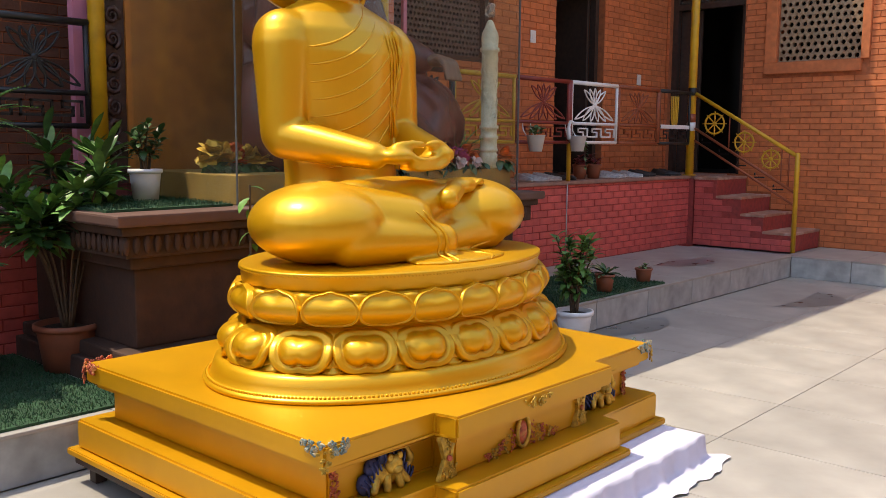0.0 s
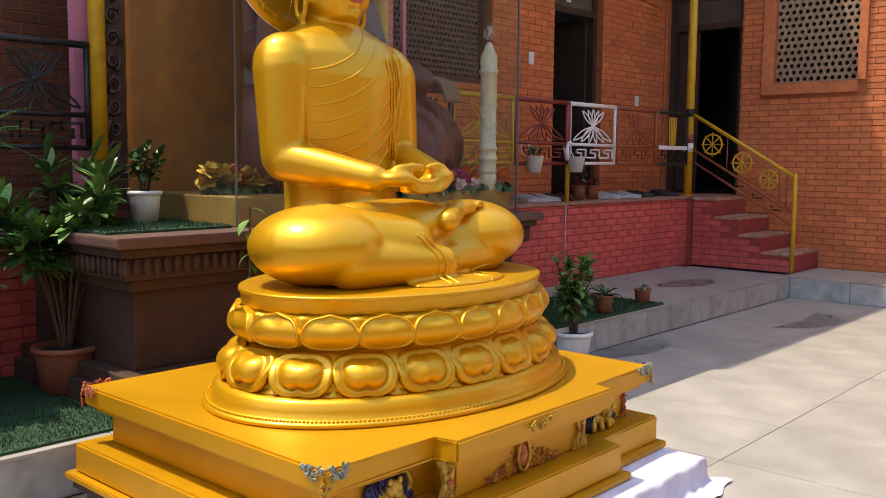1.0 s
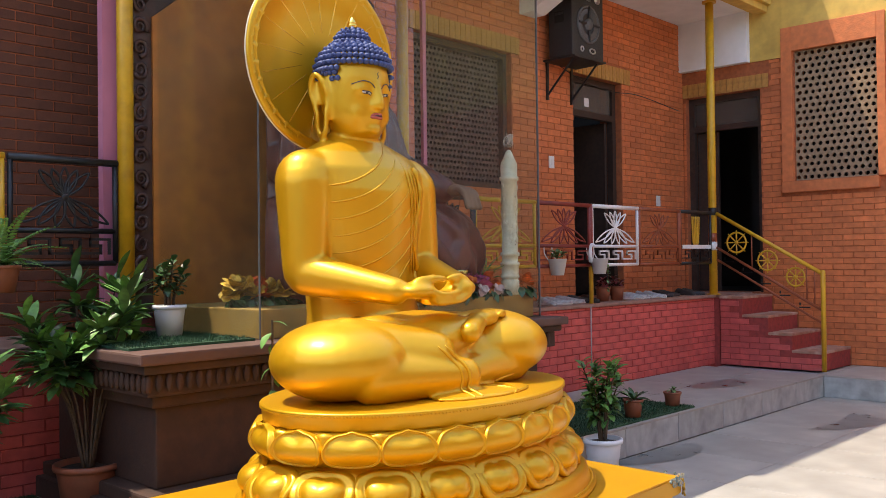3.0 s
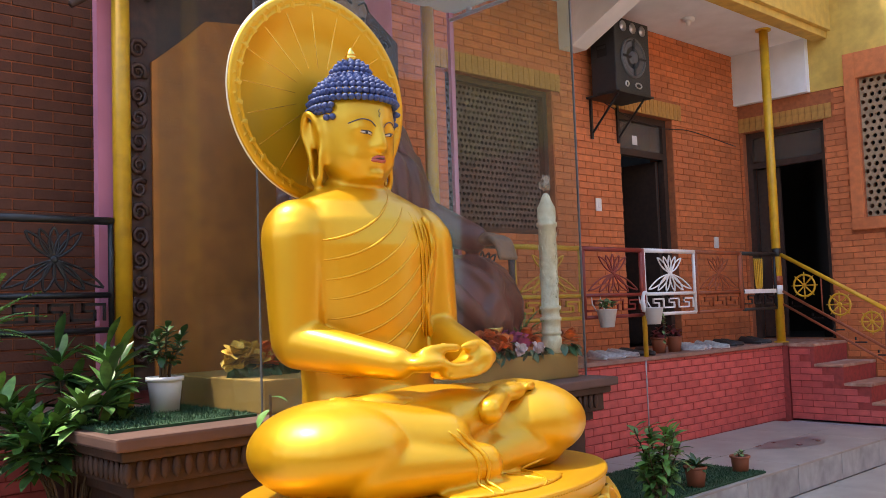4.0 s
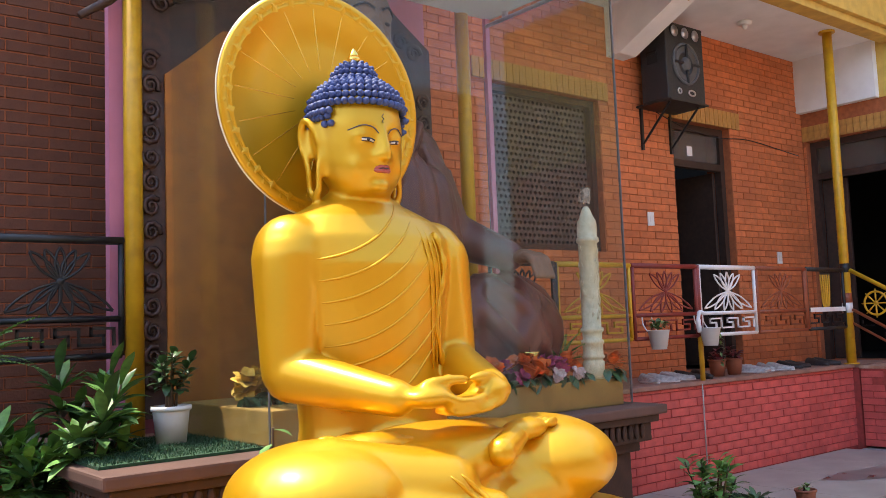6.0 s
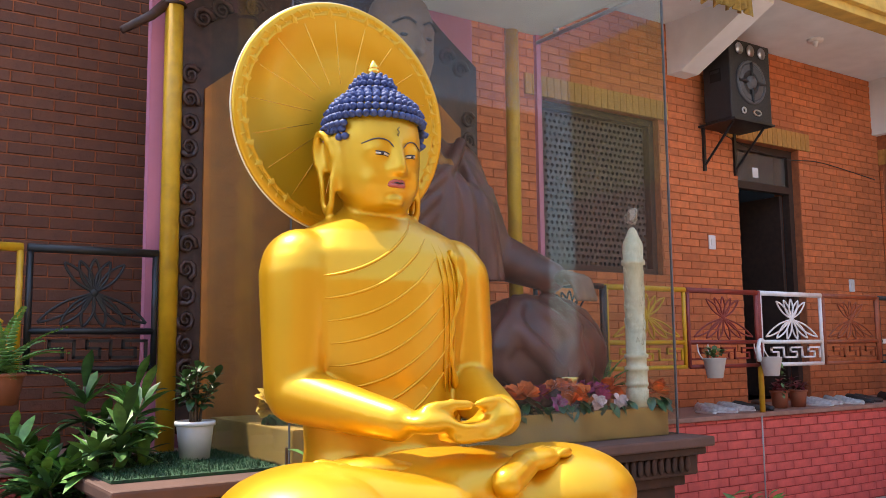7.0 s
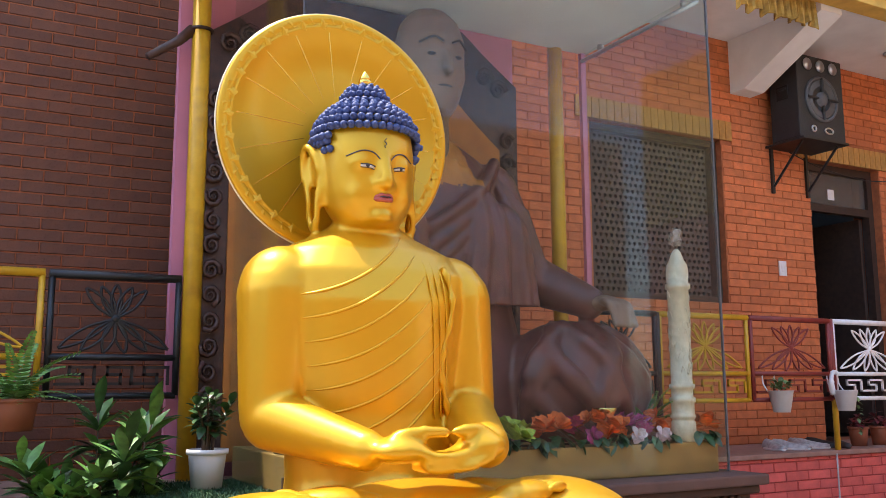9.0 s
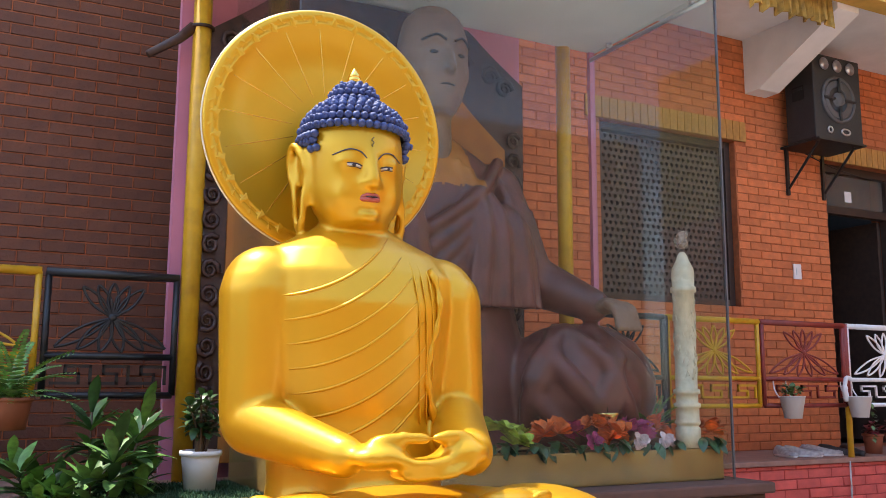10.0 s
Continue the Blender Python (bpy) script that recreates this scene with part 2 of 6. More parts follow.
def tube(bm, path, radius, sides=8, mat=0, closed=False, flat=1.0):
    """A tube along points; radius is a number or one per point."""
    pts = [Vector(p) for p in path]
    n = len(pts)
    rad = radius if isinstance(radius, (list, tuple)) else [radius] * n
    rings, last = [], None
    for i, p in enumerate(pts):
        a = pts[(i - 1) % n] if (closed or i) else p
        b = pts[(i + 1) % n] if (closed or i < n - 1) else p
        d = (b - a).normalized()
        if last is None:
            up = Vector((0, 0, 1)) if abs(d.z) < 0.9 else Vector((1, 0, 0))
            u = d.cross(up).normalized()
        else:
            u = (last - d * last.dot(d)).normalized()
        v = d.cross(u)
        last = u
        rings.append([bm.verts.new(p + rad[i] * (math.cos(k * 2 * math.pi / sides) * u + flat * math.sin(k * 2 * math.pi / sides) * v)) for k in range(sides)])
    pairs = list(zip(rings, rings[1:])) + ([(rings[-1], rings[0])] if closed else [])
    for r0, r1 in pairs:
        for k in range(sides):
            bm.faces.new((r0[k], r0[(k + 1) % sides], r1[(k + 1) % sides], r1[k])).material_index = mat
    if not closed:
        bm.faces.new(rings[0][::-1]).material_index = mat
        bm.faces.new(rings[-1]).material_index = mat
    return bm


def lathe(bm, profile, sides=24, sx=1.0, sy=1.0, centre=(0, 0, 0), mat=0, power=2.0):
    """Turns (radius, z) pairs round z; sx, sy stretch it, power squares the oval."""
    rings = []
    for r, z in profile:
        ring = []
        for k in range(sides):
            c, s = math.cos(2 * math.pi * k / sides), math.sin(2 * math.pi * k / sides)
            f = (abs(c) ** power + abs(s) ** power) ** (-1 / power)
            ring.append(bm.verts.new((centre[0] + sx * r * f * c, centre[1] + sy * r * f * s, centre[2] + z)))
        rings.append(ring)
    for a, b in zip(rings, rings[1:]):
        for k in range(sides):
            bm.faces.new((a[k], a[(k + 1) % sides], b[(k + 1) % sides], b[k])).material_index = mat
    bm.faces.new(rings[0][::-1]).material_index = mat
    bm.faces.new(rings[-1]).material_index = mat
    return bm


def ball(bm, centre, radii, seg=12, rings=8, mat=0, turn=None):
    c, m = Vector(centre), turn.to_3x3() if turn else None

    def at(a, b):
        v = Vector((radii[0] * math.cos(a) * math.sin(b), radii[1] * math.sin(a) * math.sin(b), radii[2] * math.cos(b)))
        return bm.verts.new(c + (m @ v if m else v))

    top, low = at(0, 0), at(0, math.pi)
    rows = [[at(2 * math.pi * k / seg, math.pi * j / rings) for k in range(seg)] for j in range(1, rings)]
    for k in range(seg):
        q = (k + 1) % seg
        bm.faces.new((top, rows[0][k], rows[0][q])).material_index = mat
        bm.faces.new((low, rows[-1][q], rows[-1][k])).material_index = mat
        for r0, r1 in zip(rows, rows[1:]):
            bm.faces.new((r0[k], r1[k], r1[q], r0[q])).material_index = mat
    return bm


def loft(bm, sections, sides=24, mat=0):
    """Sections of (x, y, z, rx, ry), stacked in z."""
    rings = [[bm.verts.new((x + rx * math.cos(2 * math.pi * k / sides), y + ry * math.sin(2 * math.pi * k / sides), z)) for k in range(sides)] for x, y, z, rx, ry in sections]
    for a, b in zip(rings, rings[1:]):
        for k in range(sides):
            bm.faces.new((a[k], a[(k + 1) % sides], b[(k + 1) % sides], b[k])).material_index = mat
    bm.faces.new(rings[0][::-1]).material_index = mat
    bm.faces.new(rings[-1]).material_index = mat
    return bm


def melted(bm, voxel, smooth=6):
    """Fuses overlapping solids into one skin."""
    bmesh.ops.recalc_face_normals(bm, faces=bm.faces)
    me = bpy.data.meshes.new("melt")
    bm.to_mesh(me)
    bm.free()
    ob = new("melt", me)
    r = ob.modifiers.new("r", "REMESH")
    r.mode, r.voxel_size = "VOXEL", voxel
    s = ob.modifiers.new("s", "SMOOTH")
    s.iterations, s.factor = smooth, 0.5
    out = bmesh.new()
    dep = bpy.context.evaluated_depsgraph_get()
    dep.update()
    got = ob.evaluated_get(dep).to_mesh()
    out.from_mesh(got)
    bpy.data.objects.remove(ob)
    bpy.data.meshes.remove(me)
    return out


def curve(points, n=10):
    """A smooth run through points."""
    p = [Vector(q) for q in points]
    p = [2 * p[0] - p[1]] + p + [2 * p[-1] - p[-2]]
    out = []
    for i in range(1, len(p) - 2):
        for k in range(n):
            t = k / n
            a, b, c, d = p[i - 1], p[i], p[i + 1], p[i + 2]
            out.append(0.5 * (2 * b + (c - a) * t + (2 * a - 5 * b + 4 * c - d) * t * t + (3 * b - a - 3 * c + d) * t ** 3))
    out.append(p[-2])
    return out


# ---- setting ----
FLOOR, SLAB, GROUND = 1.0, 0.187, -0.04
XA, XR, YB, YS = -5.71, -4.90, 11.06, 10.24
KX = -3.54  # face of the walkway's kerb


def setting(name, bm, mats, label, category, smooth=False):
    return tagged(obj(name, bm, mats, smooth), label, category, kind="structure")


def wall_pieces(lo, hi, holes):
    """Splits the rectangle lo..hi into boxes round its holes (u0, v0, u1, v1)."""
    us = sorted({lo[0], hi[0], *(h[0] for h in holes), *(h[2] for h in holes)})
    vs = sorted({lo[1], hi[1], *(h[1] for h in holes), *(h[3] for h in holes)})
    return [(a, c, b, d) for a, b in zip(us, us[1:]) for c, d in zip(vs, vs[1:])
            if not any(h[0] <= a and b <= h[2] and h[1] <= c and d <= h[3] for h in holes)]


def brick_run(u0, u1, v0, v1, holes, length=0.235, height=0.068, joint=0.007):
    """Rectangles of a stretcher bond, cut at the holes."""
    out, row, v = [], 0, v0
    rnd = random.Random(int(u0 * 100) + 7)
    while v < v1 - 0.02:
        top = min(v + height, v1)
        spans = [(u0, u1)]
        for h in holes:
            if h[1] < top - 0.01 and h[3] > v + 0.01:
                spans = [s for a, b in spans for s in ((a, min(b, h[0])), (max(a, h[2]), b)) if s[1] - s[0] > 0.03]
        for a, b in spans:
            u = math.floor((a - u0) / length) * length + u0 - (length / 2 if row % 2 else 0)
            while u < b:
                p, q = max(u, a), min(u + length, b)
                if q - p > 0.03:
                    out.append((p + joint / 2, v + joint / 2 + rnd.uniform(-0.001, 0.001), q - joint / 2, top - joint / 2))
                u += length
        v += height
        row += 1
    return out


def brick_mesh(rects, place, proud=0.007, seed=1):
    """One mesh of all bricks; place(u, v, d) gives the point d proud of the wall."""
    rnd = random.Random(seed)
    verts, faces = [], []
    for u0, v0, u1, v1 in rects:
        d, c, n = proud + rnd.uniform(-0.002, 0.002), 0.003, len(verts)
        j = [rnd.uniform(-0.0012, 0.0012) for _ in range(4)]
        verts += [place(u0, v0, 0), place(u1, v0, 0), place(u1, v1, 0), place(u0, v1, 0)]
        verts += [place(u0 + c, v0 + c, d + j[0]), place(u1 - c, v0 + c, d + j[1]), place(u1 - c, v1 - c, d + j[2]), place(u0 + c, v1 - c, d + j[3])]
        faces += [(n + 4, n + 5, n + 6, n + 7)] + [(n + k, n + (k + 1) % 4, n + 4 + (k + 1) % 4, n + 4 + k) for k in range(4)]
    me = bpy.data.meshes.new("bricks")
    me.from_pydata(verts, [], faces)
    return me


def bricks(parent, rects, place, mat, near=None, seed=1):
    """The bricks inside near (u0, v0, u1, v1) are pieces of their own, the rest one mesh."""
    pick = [r for r in rects if near and near[0] <= r[0] and r[2] <= near[2] and near[1] <= r[1] and r[3] <= near[3]][:300]
    rest = [r for r in rects if r not in pick]
    me = brick_mesh(rest, place, seed=seed)
    me.materials.append(mat)
    ob = new("bricks", me)
    ob.parent = parent
    tagged(ob, kind="stuff")
    shared = {}
    for i, r in enumerate(pick):
        key = (round(r[2] - r[0], 2), round(r[3] - r[1], 3), i % 3)
        if key not in shared:
            w, h = r[2] - r[0], r[3] - r[1]
            o = Vector(place(0, 0, 0))
            shared[key] = brick_mesh([(0, 0, w, h)], lambda u, v, d: tuple(Vector(place(u, v, d)) - o), seed=i)
            shared[key].materials.append(mat)
        b = new("brick", shared[key])
        b.parent = parent
        b.location = place(r[0], r[1], 0)


# facade behind the veranda: plane x = XA, facing +x
WIN, DOOR = (6.12, 2.15, 7.52, 3.55), (8.60, FLOOR, 9.58, 3.51)
A_SPAN, A_HOLES = (-4.0, 0.3, YB, 4.5), [WIN, DOOR]
bm = bmesh.new()
for a, c, b, d in wall_pieces(A_SPAN[:2], A_SPAN[2:], A_HOLES):
    box(bm, (XA - 0.30, a, c), (XA, b, d))
WALL_A = setting("wall_west", bm, BRICK_JOINT, "orange painted brick facade behind the veranda", "wall")
# end wall: plane y = YB, facing -y
DOOR_B, JALI_B = (-5.66, FLOOR, -4.66, 3.50), (-4.24, 2.34, -3.30, 3.89)
bm = bmesh.new()
for a, c, b, d in wall_pieces((XA - 0.3, -0.1), (3.0, 3.90), [DOOR_B, JALI_B]):
    box(bm, (a, YB, c), (b, YB + 0.30, d))
WALL_B = setting("wall_north", bm, BRICK_JOINT, "orange painted brick end wall with a lattice window", "wall")
bm = boxes(((-4.78, YB - 0.012, 3.84), (-4.385, YB + 0.3, 6.2)), ((-4.384, YB - 0.012, 3.96), (-3.2, YB + 0.3, 6.2)), ((-3.199, YB - 0.012, 3.84), (3.0, YB + 0.3, 6.2)))
setting("wall_upper_north", bm, YELLOW_WALL, "ochre yellow painted upper wall", "wall")
bm = boxes(((-5.71, YB - 0.10, 3.84), (-4.78, YB + 0.3, 4.46)))
setting("beam_north", bm, PLASTER, "white painted beam over the far doorway", "beam")

# veranda platform and its red brick front
bm = boxes(((XA, -4.0, 0.0), (XR, YS, FLOOR - 0.035)), ((XA, YS, 0.0), (-4.82, YB, FLOOR - 0.035)))
PLATFORM = setting("veranda_front", bm, BRICK_RED_JOINT, "red painted brick front of the raised veranda", "wall")
setting("floor", boxes(((XA, -4.0, FLOOR - 0.035), (XR + 0.03, YS + 0.0, FLOOR)), ((XA, YS, FLOOR - 0.035), (-4.80, YB, FLOOR)), bevel=0.006), VERANDA, "worn red-brown cement veranda floor", "floor")

# ceiling, fascia, upper storey
setting("ceiling", boxes(((XA, 2.4, 4.46), (-4.72, YB, 4.60)), ((XA, -4.0, 4.46), (-5.46, 2.4, 4.60))), PLASTER, "white painted veranda ceiling", "ceiling")
setting("fascia", boxes(((-4.72, 2.4, 4.42), (-4.55, YB - 0.003, 4.50)), ((-4.70, 2.4, 4.50), (-4.5, YB - 0.003, 4.86)), bevel=0.008), YELLOW_WALL, "yellow painted fascia band with a moulded edge", "fascia")
# out of view; edges placed so the shade falls on paving and turf
setting("roof", boxes(((-9.0, 4.89, 5.2), (-4.17, 16.0, 5.4)), ((-9.0, -4.0, 4.62), (-5.45, 2.4, 4.8))), PLASTER, "unseen roof slabs with edges set by their cast shade", "roof")
setting("wall_upper_west", boxes(((-5.1, 2.44, 4.87), (-4.9, YB - 0.01, 5.2))), YELLOW_WALL, "yellow painted upper storey wall", "wall")
# unseen far sides of the courtyard, height and tan set for the gold's reflections
setting("wall_south", boxes(((-9.0, -9.3, GROUND), (9.0, -9.0, 4.5))), BOUNCE_TAN, "unseen added courtyard wall, tan for warm bounce", "wall")
setting("wall_east", boxes(((7.0, -9.0, GROUND), (7.3, 14.0, 6.5))), BOUNCE_TAN, "unseen added courtyard wall, tan for warm bounce", "wall")
# room shells behind the openings, painted near-black for the shade inside
setting("wall_back", boxes(((-8.2, -4.0, 0), (-8.0, 14.0, 4.6)), ((-8.0, 13.8, 0), (3.0, 14.0, 4.0))), DARK, "near-black inner wall standing in for room shade", "wall")
setting("room_floor", boxes(((-8.0, 5.0, 0.9), (XA - 0.302, 13.8, 0.98)), ((XA - 0.30, YB + 0.302, 0.9), (-3.0, 13.8, 0.98))), DARK, "near-black floor standing in for room shade", "floor")
setting("room_ceiling", boxes(((-8.0, -4.0, 4.5), (XA - 0.302, 13.8, 4.55)), ((XA - 0.3, YB + 0.302, 4.1), (3.0, 13.8, 4.15))), DARK, "near-black ceiling standing in for room shade", "ceiling")

# ground
gb = bmesh.new()
vs = [gb.verts.new(p) for p in ((-200, -200, GROUND - 0.012), (200, -200, GROUND - 0.012), (200, 200, GROUND - 0.012), (-200, 200, GROUND - 0.012))]
gb.faces.new(vs)
GROUND_OB = setting("ground", gb, JOINT, "courtyard ground under the marble paving", "ground")
# marble slab along the veranda and the end wall
bm = boxes(((XR, -4.0, GROUND), (KX - 0.02, 9.98, SLAB - 0.02)), ((-4.82, 9.98, GROUND), (3.0, YB, SLAB - 0.02)))
KERB = setting("pavement", bm, JOINT, "raised marble-clad walkway beside the courtyard", "pavement")


def slab_piece(parent, lo, hi, mat, name="slab"):
    me_b = box(bmesh.new(), (0, 0, 0), tuple(Vector(hi) - Vector(lo)), 0.004)
    ob = part(name, me_b, mat, parent)
    ob.location = lo
    return ob


y = -4.0
k = 0
while y < 9.9:
    n = min(y + 0.78, 9.98)
    slab_piece(KERB, (KX - 0.017, y + 0.003, GROUND), (KX, n - 0.003, SLAB - 0.003), MARBLE_SIDE)
    slab_piece(KERB, (-4.20, y + 0.003, SLAB - 0.018), (KX + 0.005, n - 0.003, SLAB), MARBLE)
    slab_piece(KERB, (XR + 0.01, y + 0.003 - 0.0, SLAB - 0.018), (-4.206, n - 0.003, SLAB), MARBLE)
    y = n
x = KX + 0.005
while x < 2.9:
    n = min(x + 0.62, 2.95)
    slab_piece(KERB, (x + 0.003, 9.958, GROUND), (n - 0.003, 9.978, SLAB - 0.003), MARBLE_SIDE)
    slab_piece(KERB, (x + 0.003, 9.955, SLAB - 0.018), (n - 0.003, YB - 0.01, SLAB), MARBLE)
    x = n
slab_piece(KERB, (-3.62, 9.985, SLAB - 0.018), (KX + 0.004, YB - 0.01, SLAB), MARBLE)
rnd = random.Random(5)
y = -4.6
while y < 9.9:
    x = KX + 0.01
    while x < 6.5:
        slab_piece(GROUND_OB, (x + 0.0015, y + 0.0015, GROUND - 0.03), (x + 0.8985, min(y + 0.7485, 9.955), GROUND + rnd.uniform(-0.0012, 0.0012)), MARBLE, "paving_slab")
        x += 0.9
    y += 0.75


def wet_patch(points, z, name="puddle"):
    bm = bmesh.new()
    ring = curve([(*p, z) for p in points + points[:1]], 6)[:-1]
    vs = [bm.verts.new(p) for p in ring]
    bm.faces.new(vs)
    return tagged(obj(name, bm, WET), "shallow wet patch drying on the marble paving", "puddle")


wet_patch([(-2.95, 8.05), (-2.78, 8.2), (-2.62, 8.5), (-2.58, 8.8), (-2.75, 9.05), (-2.95, 9.1), (-2.90, 8.6)], GROUND + 0.004)
wet_patch([(-3.50, 5.9), (-3.34, 6.0), (-3.20, 6.4), (-3.25, 6.75), (-3.42, 6.9), (-3.50, 6.5)], GROUND + 0.004)
wet_patch([(-4.2, 8.2), (-3.95, 8.4), (-3.85, 8.85), (-4.1, 9.1), (-4.25, 8.7)], SLAB + 0.003)

# stairs
bm = bmesh.new()
NOSE = [(-4.54, 0.985), (-4.237, 0.775), (-3.97, 0.585), (-3.635, 0.400)]
for (nx, nz), back in zip(NOSE, (-4.83, -4.56, -4.26, -3.99)):
    box(bm, (back, YS, SLAB), (nx - 0.01, YB - 0.004, nz - 0.03))
STAIRS = setting("stairs", bm, BRICK_RED_JOINT, "short flight of cement steps with red painted sides", "stairs")
for (nx, nz), back in zip(NOSE, (-4.82, -4.54, -4.237, -3.97)):
    part("tread", boxes(((back - 0.01, YS - 0.012, nz - 0.03), (nx, YB - 0.006, nz)), bevel=0.006), STEP, STAIRS, "worn cement tread")

# lintels, doors and windows of the facade
def lintel(name, lo, hi, axis):
    ob = setting(name, boxes((lo, hi)), BRICK_JOINT, "ochre painted soldier-course brick lintel", "lintel")
    n = max(3, round((hi[axis] - lo[axis]) / 0.075))
    w = (hi[axis] - lo[axis]) / n
    for i in range(n):
        a, b = list(lo), list(hi)
        a[axis], b[axis] = lo[axis] + i * w + 0.003, lo[axis] + (i + 1) * w - 0.003
        if axis == 1:
            b[0] += 0.012
        else:
            a[1] -= 0.012
        slab_piece(ob, a, b, LINTEL, "brick")


lintel("lintel_window", (XA - 0.02, 5.98, 3.551), (XA + 0.010, 7.64, 3.72), 1)
lintel("lintel_door", (XA - 0.02, 8.45, 3.511), (XA + 0.010, 9.76, 3.69), 1)
lintel("lintel_far_door", (-5.70, YB - 0.010, 3.51), (-4.55, YB + 0.02, 3.68), 0)

door = setting("door_1", boxes(((XA - 0.16, DOOR[0], FLOOR), (XA - 0.08, DOOR[0] + 0.07, 3.51)), ((XA - 0.16, DOOR[2] - 0.07, FLOOR), (XA - 0.08, DOOR[2], 3.51)), ((XA - 0.16, DOOR[0] + 0.07, 3.44), (XA - 0.08, DOOR[2] - 0.07, 3.51)), ((XA - 0.16, DOOR[0] + 0.07, 3.06), (XA - 0.08, DOOR[2] - 0.07, 3.13))), DOOR_WOOD, "dark wooden door frame with a glazed transom, door open", "door")
part("transom_pane", boxes(((XA - 0.125, DOOR[0] + 0.07, 3.13), (XA - 0.115, DOOR[2] - 0.07, 3.44))), glass_material("grey_glass", (0.5, 0.52, 0.5), 0.15), door)
part("door_leaf", boxes(((XA - 0.95, DOOR[2] - 0.12, FLOOR + 0.02), (XA - 0.16, DOOR[2] - 0.075, 3.05)), bevel=0.004), DOOR_WOOD, door, "dark open door leaf")
part("paper_scrap", boxes(((XA - 0.112, 8.98, 3.19), (XA - 0.110, 9.07, 3.29))), WHITE, door, "torn white paper stuck on the glass")
door = setting("door_2", boxes(((DOOR_B[0], YB + 0.08, FLOOR), (DOOR_B[0] + 0.07, YB + 0.16, 3.5)), ((DOOR_B[2] - 0.07, YB + 0.08, FLOOR), (DOOR_B[2], YB + 0.16, 3.5)), ((DOOR_B[0] + 0.07, YB + 0.08, 3.43), (DOOR_B[2] - 0.07, YB + 0.16, 3.5)), ((DOOR_B[0] + 0.07, YB + 0.08, 3.06), (DOOR_B[2] - 0.07, YB + 0.16, 3.13))), DOOR_WOOD, "dark wooden doorway with a transom, door open", "door")
part("transom_pane", boxes(((DOOR_B[0] + 0.07, YB + 0.115, 3.13), (DOOR_B[2] - 0.07, YB + 0.125, 3.43))), glass_material("brown_glass", (0.35, 0.3, 0.27), 0.12), door)
part("door_leaf", boxes(((DOOR_B[0] + 0.07, YB + 0.17, FLOOR + 0.02), (DOOR_B[0] + 0.36, YB + 0.21, 3.05)), bevel=0.004), DOOR_WOOD, door, "half folded dark door leaf")


def lattice(name, place, w, h, pitch, hole, mat, label, thick=0.03):
    """A pierced screen: staggered round holes in a sheet."""
    verts, faces = [], []
    nx, nz = max(1, round(w / pitch)), max(1, round(h / pitch))
    px, pz, seg = w / nx, h / nz, 8
    for d in (0, thick):
        for i in range(nx):
            for k in range(nz):
                cx, cz = (i + 0.5) * px, (k + 0.5) * pz
                off = (px * 0.17 if k % 2 else -px * 0.17)
                n = len(verts)
                sq = [(1, 0), (1, 1), (0, 1), (-1, 1), (-1, 0), (-1, -1), (0, -1), (1, -1)]
                for s in range(seg):
                    verts.append(place(cx + sq[s][0] * px / 2, cz + sq[s][1] * pz / 2, d))
                for s in range(seg):
                    a = 2 * math.pi * s / seg
                    verts.append(place(cx + off + hole * math.cos(a), cz + hole * math.sin(a), d))
                for s in range(seg):
                    faces.append((n + s, n + (s + 1) % seg, n + seg + (s + 1) % seg, n + seg + s))
                if d:
                    m = n - nx * nz * 2 * seg
                    for s in range(seg):
                        faces.append((n + seg + s, n + seg + (s + 1) % seg, m + seg + (s + 1) % seg, m + seg + s))
    me = bpy.data.meshes.new(name)
    me.from_pydata(verts, [], faces)
    me.materials.append(mat)
    return tagged(new(name, me), label, "lattice", kind="structure")


w1 = lattice("window_1", lambda u, v, d: (XA - 0.16 + d, WIN[0] + 0.06 + u, WIN[1] + 0.06 + v), 1.28, 1.28, 0.054, 0.0175, JALI_DARK, "dark pierced lattice window in a timber frame")
part("window_frame", boxes(((XA - 0.18, WIN[0], WIN[1]), (XA - 0.06, WIN[0] + 0.06, WIN[3])), ((XA - 0.18, WIN[2] - 0.06, WIN[1]), (XA - 0.06, WIN[2], WIN[3])), ((XA - 0.18, WIN[0] + 0.06, WIN[1]), (XA - 0.06, WIN[2] - 0.06, WIN[1] + 0.06)), ((XA - 0.18, WIN[0] + 0.06, WIN[3] - 0.06), (XA - 0.06, WIN[2] - 0.06, WIN[3])), bevel=0.004), DOOR_WOOD, w1)
w2 = lattice("window_2", lambda u, v, d: (JALI_B[0] + u, YB + 0.06 - d, JALI_B[1] + v), 0.94, 1.55, 0.078, 0.0255, JALI, "sandy brown pierced terracotta lattice window")
part("window_sill", boxes(((-4.38, YB - 0.07, 2.20), (-3.28, YB + 0.02, 2.33)), bevel=0.008), BRICK, w2, "projecting orange brick sill")
part("window_frame", boxes(((-4.38, YB - 0.05, 2.332), (-4.25, YB + 0.02, 4.18)), ((-3.29, YB - 0.05, 2.332), (-3.2, YB + 0.02, 4.18)), ((-4.25, YB - 0.05, 3.89), (-3.29, YB + 0.02, 4.18)), bevel=0.006), BRICK, w2, "orange brick surround")


def switch_plate(y, z):
    t = thing("switch_plate", "small white plastic switch plate on the brick wall", "switch", (XA + 0.008, y, z))
    part("plate", boxes(((0, -0.045, -0.065), (0.012, 0.045, 0.065)), bevel=0.003), WHITE, t)
    part("rocker", boxes(((0.012, -0.02, -0.03), (0.018, 0.02, 0.03)), bevel=0.002), WHITE, t)


switch_plate(8.17, 2.48)
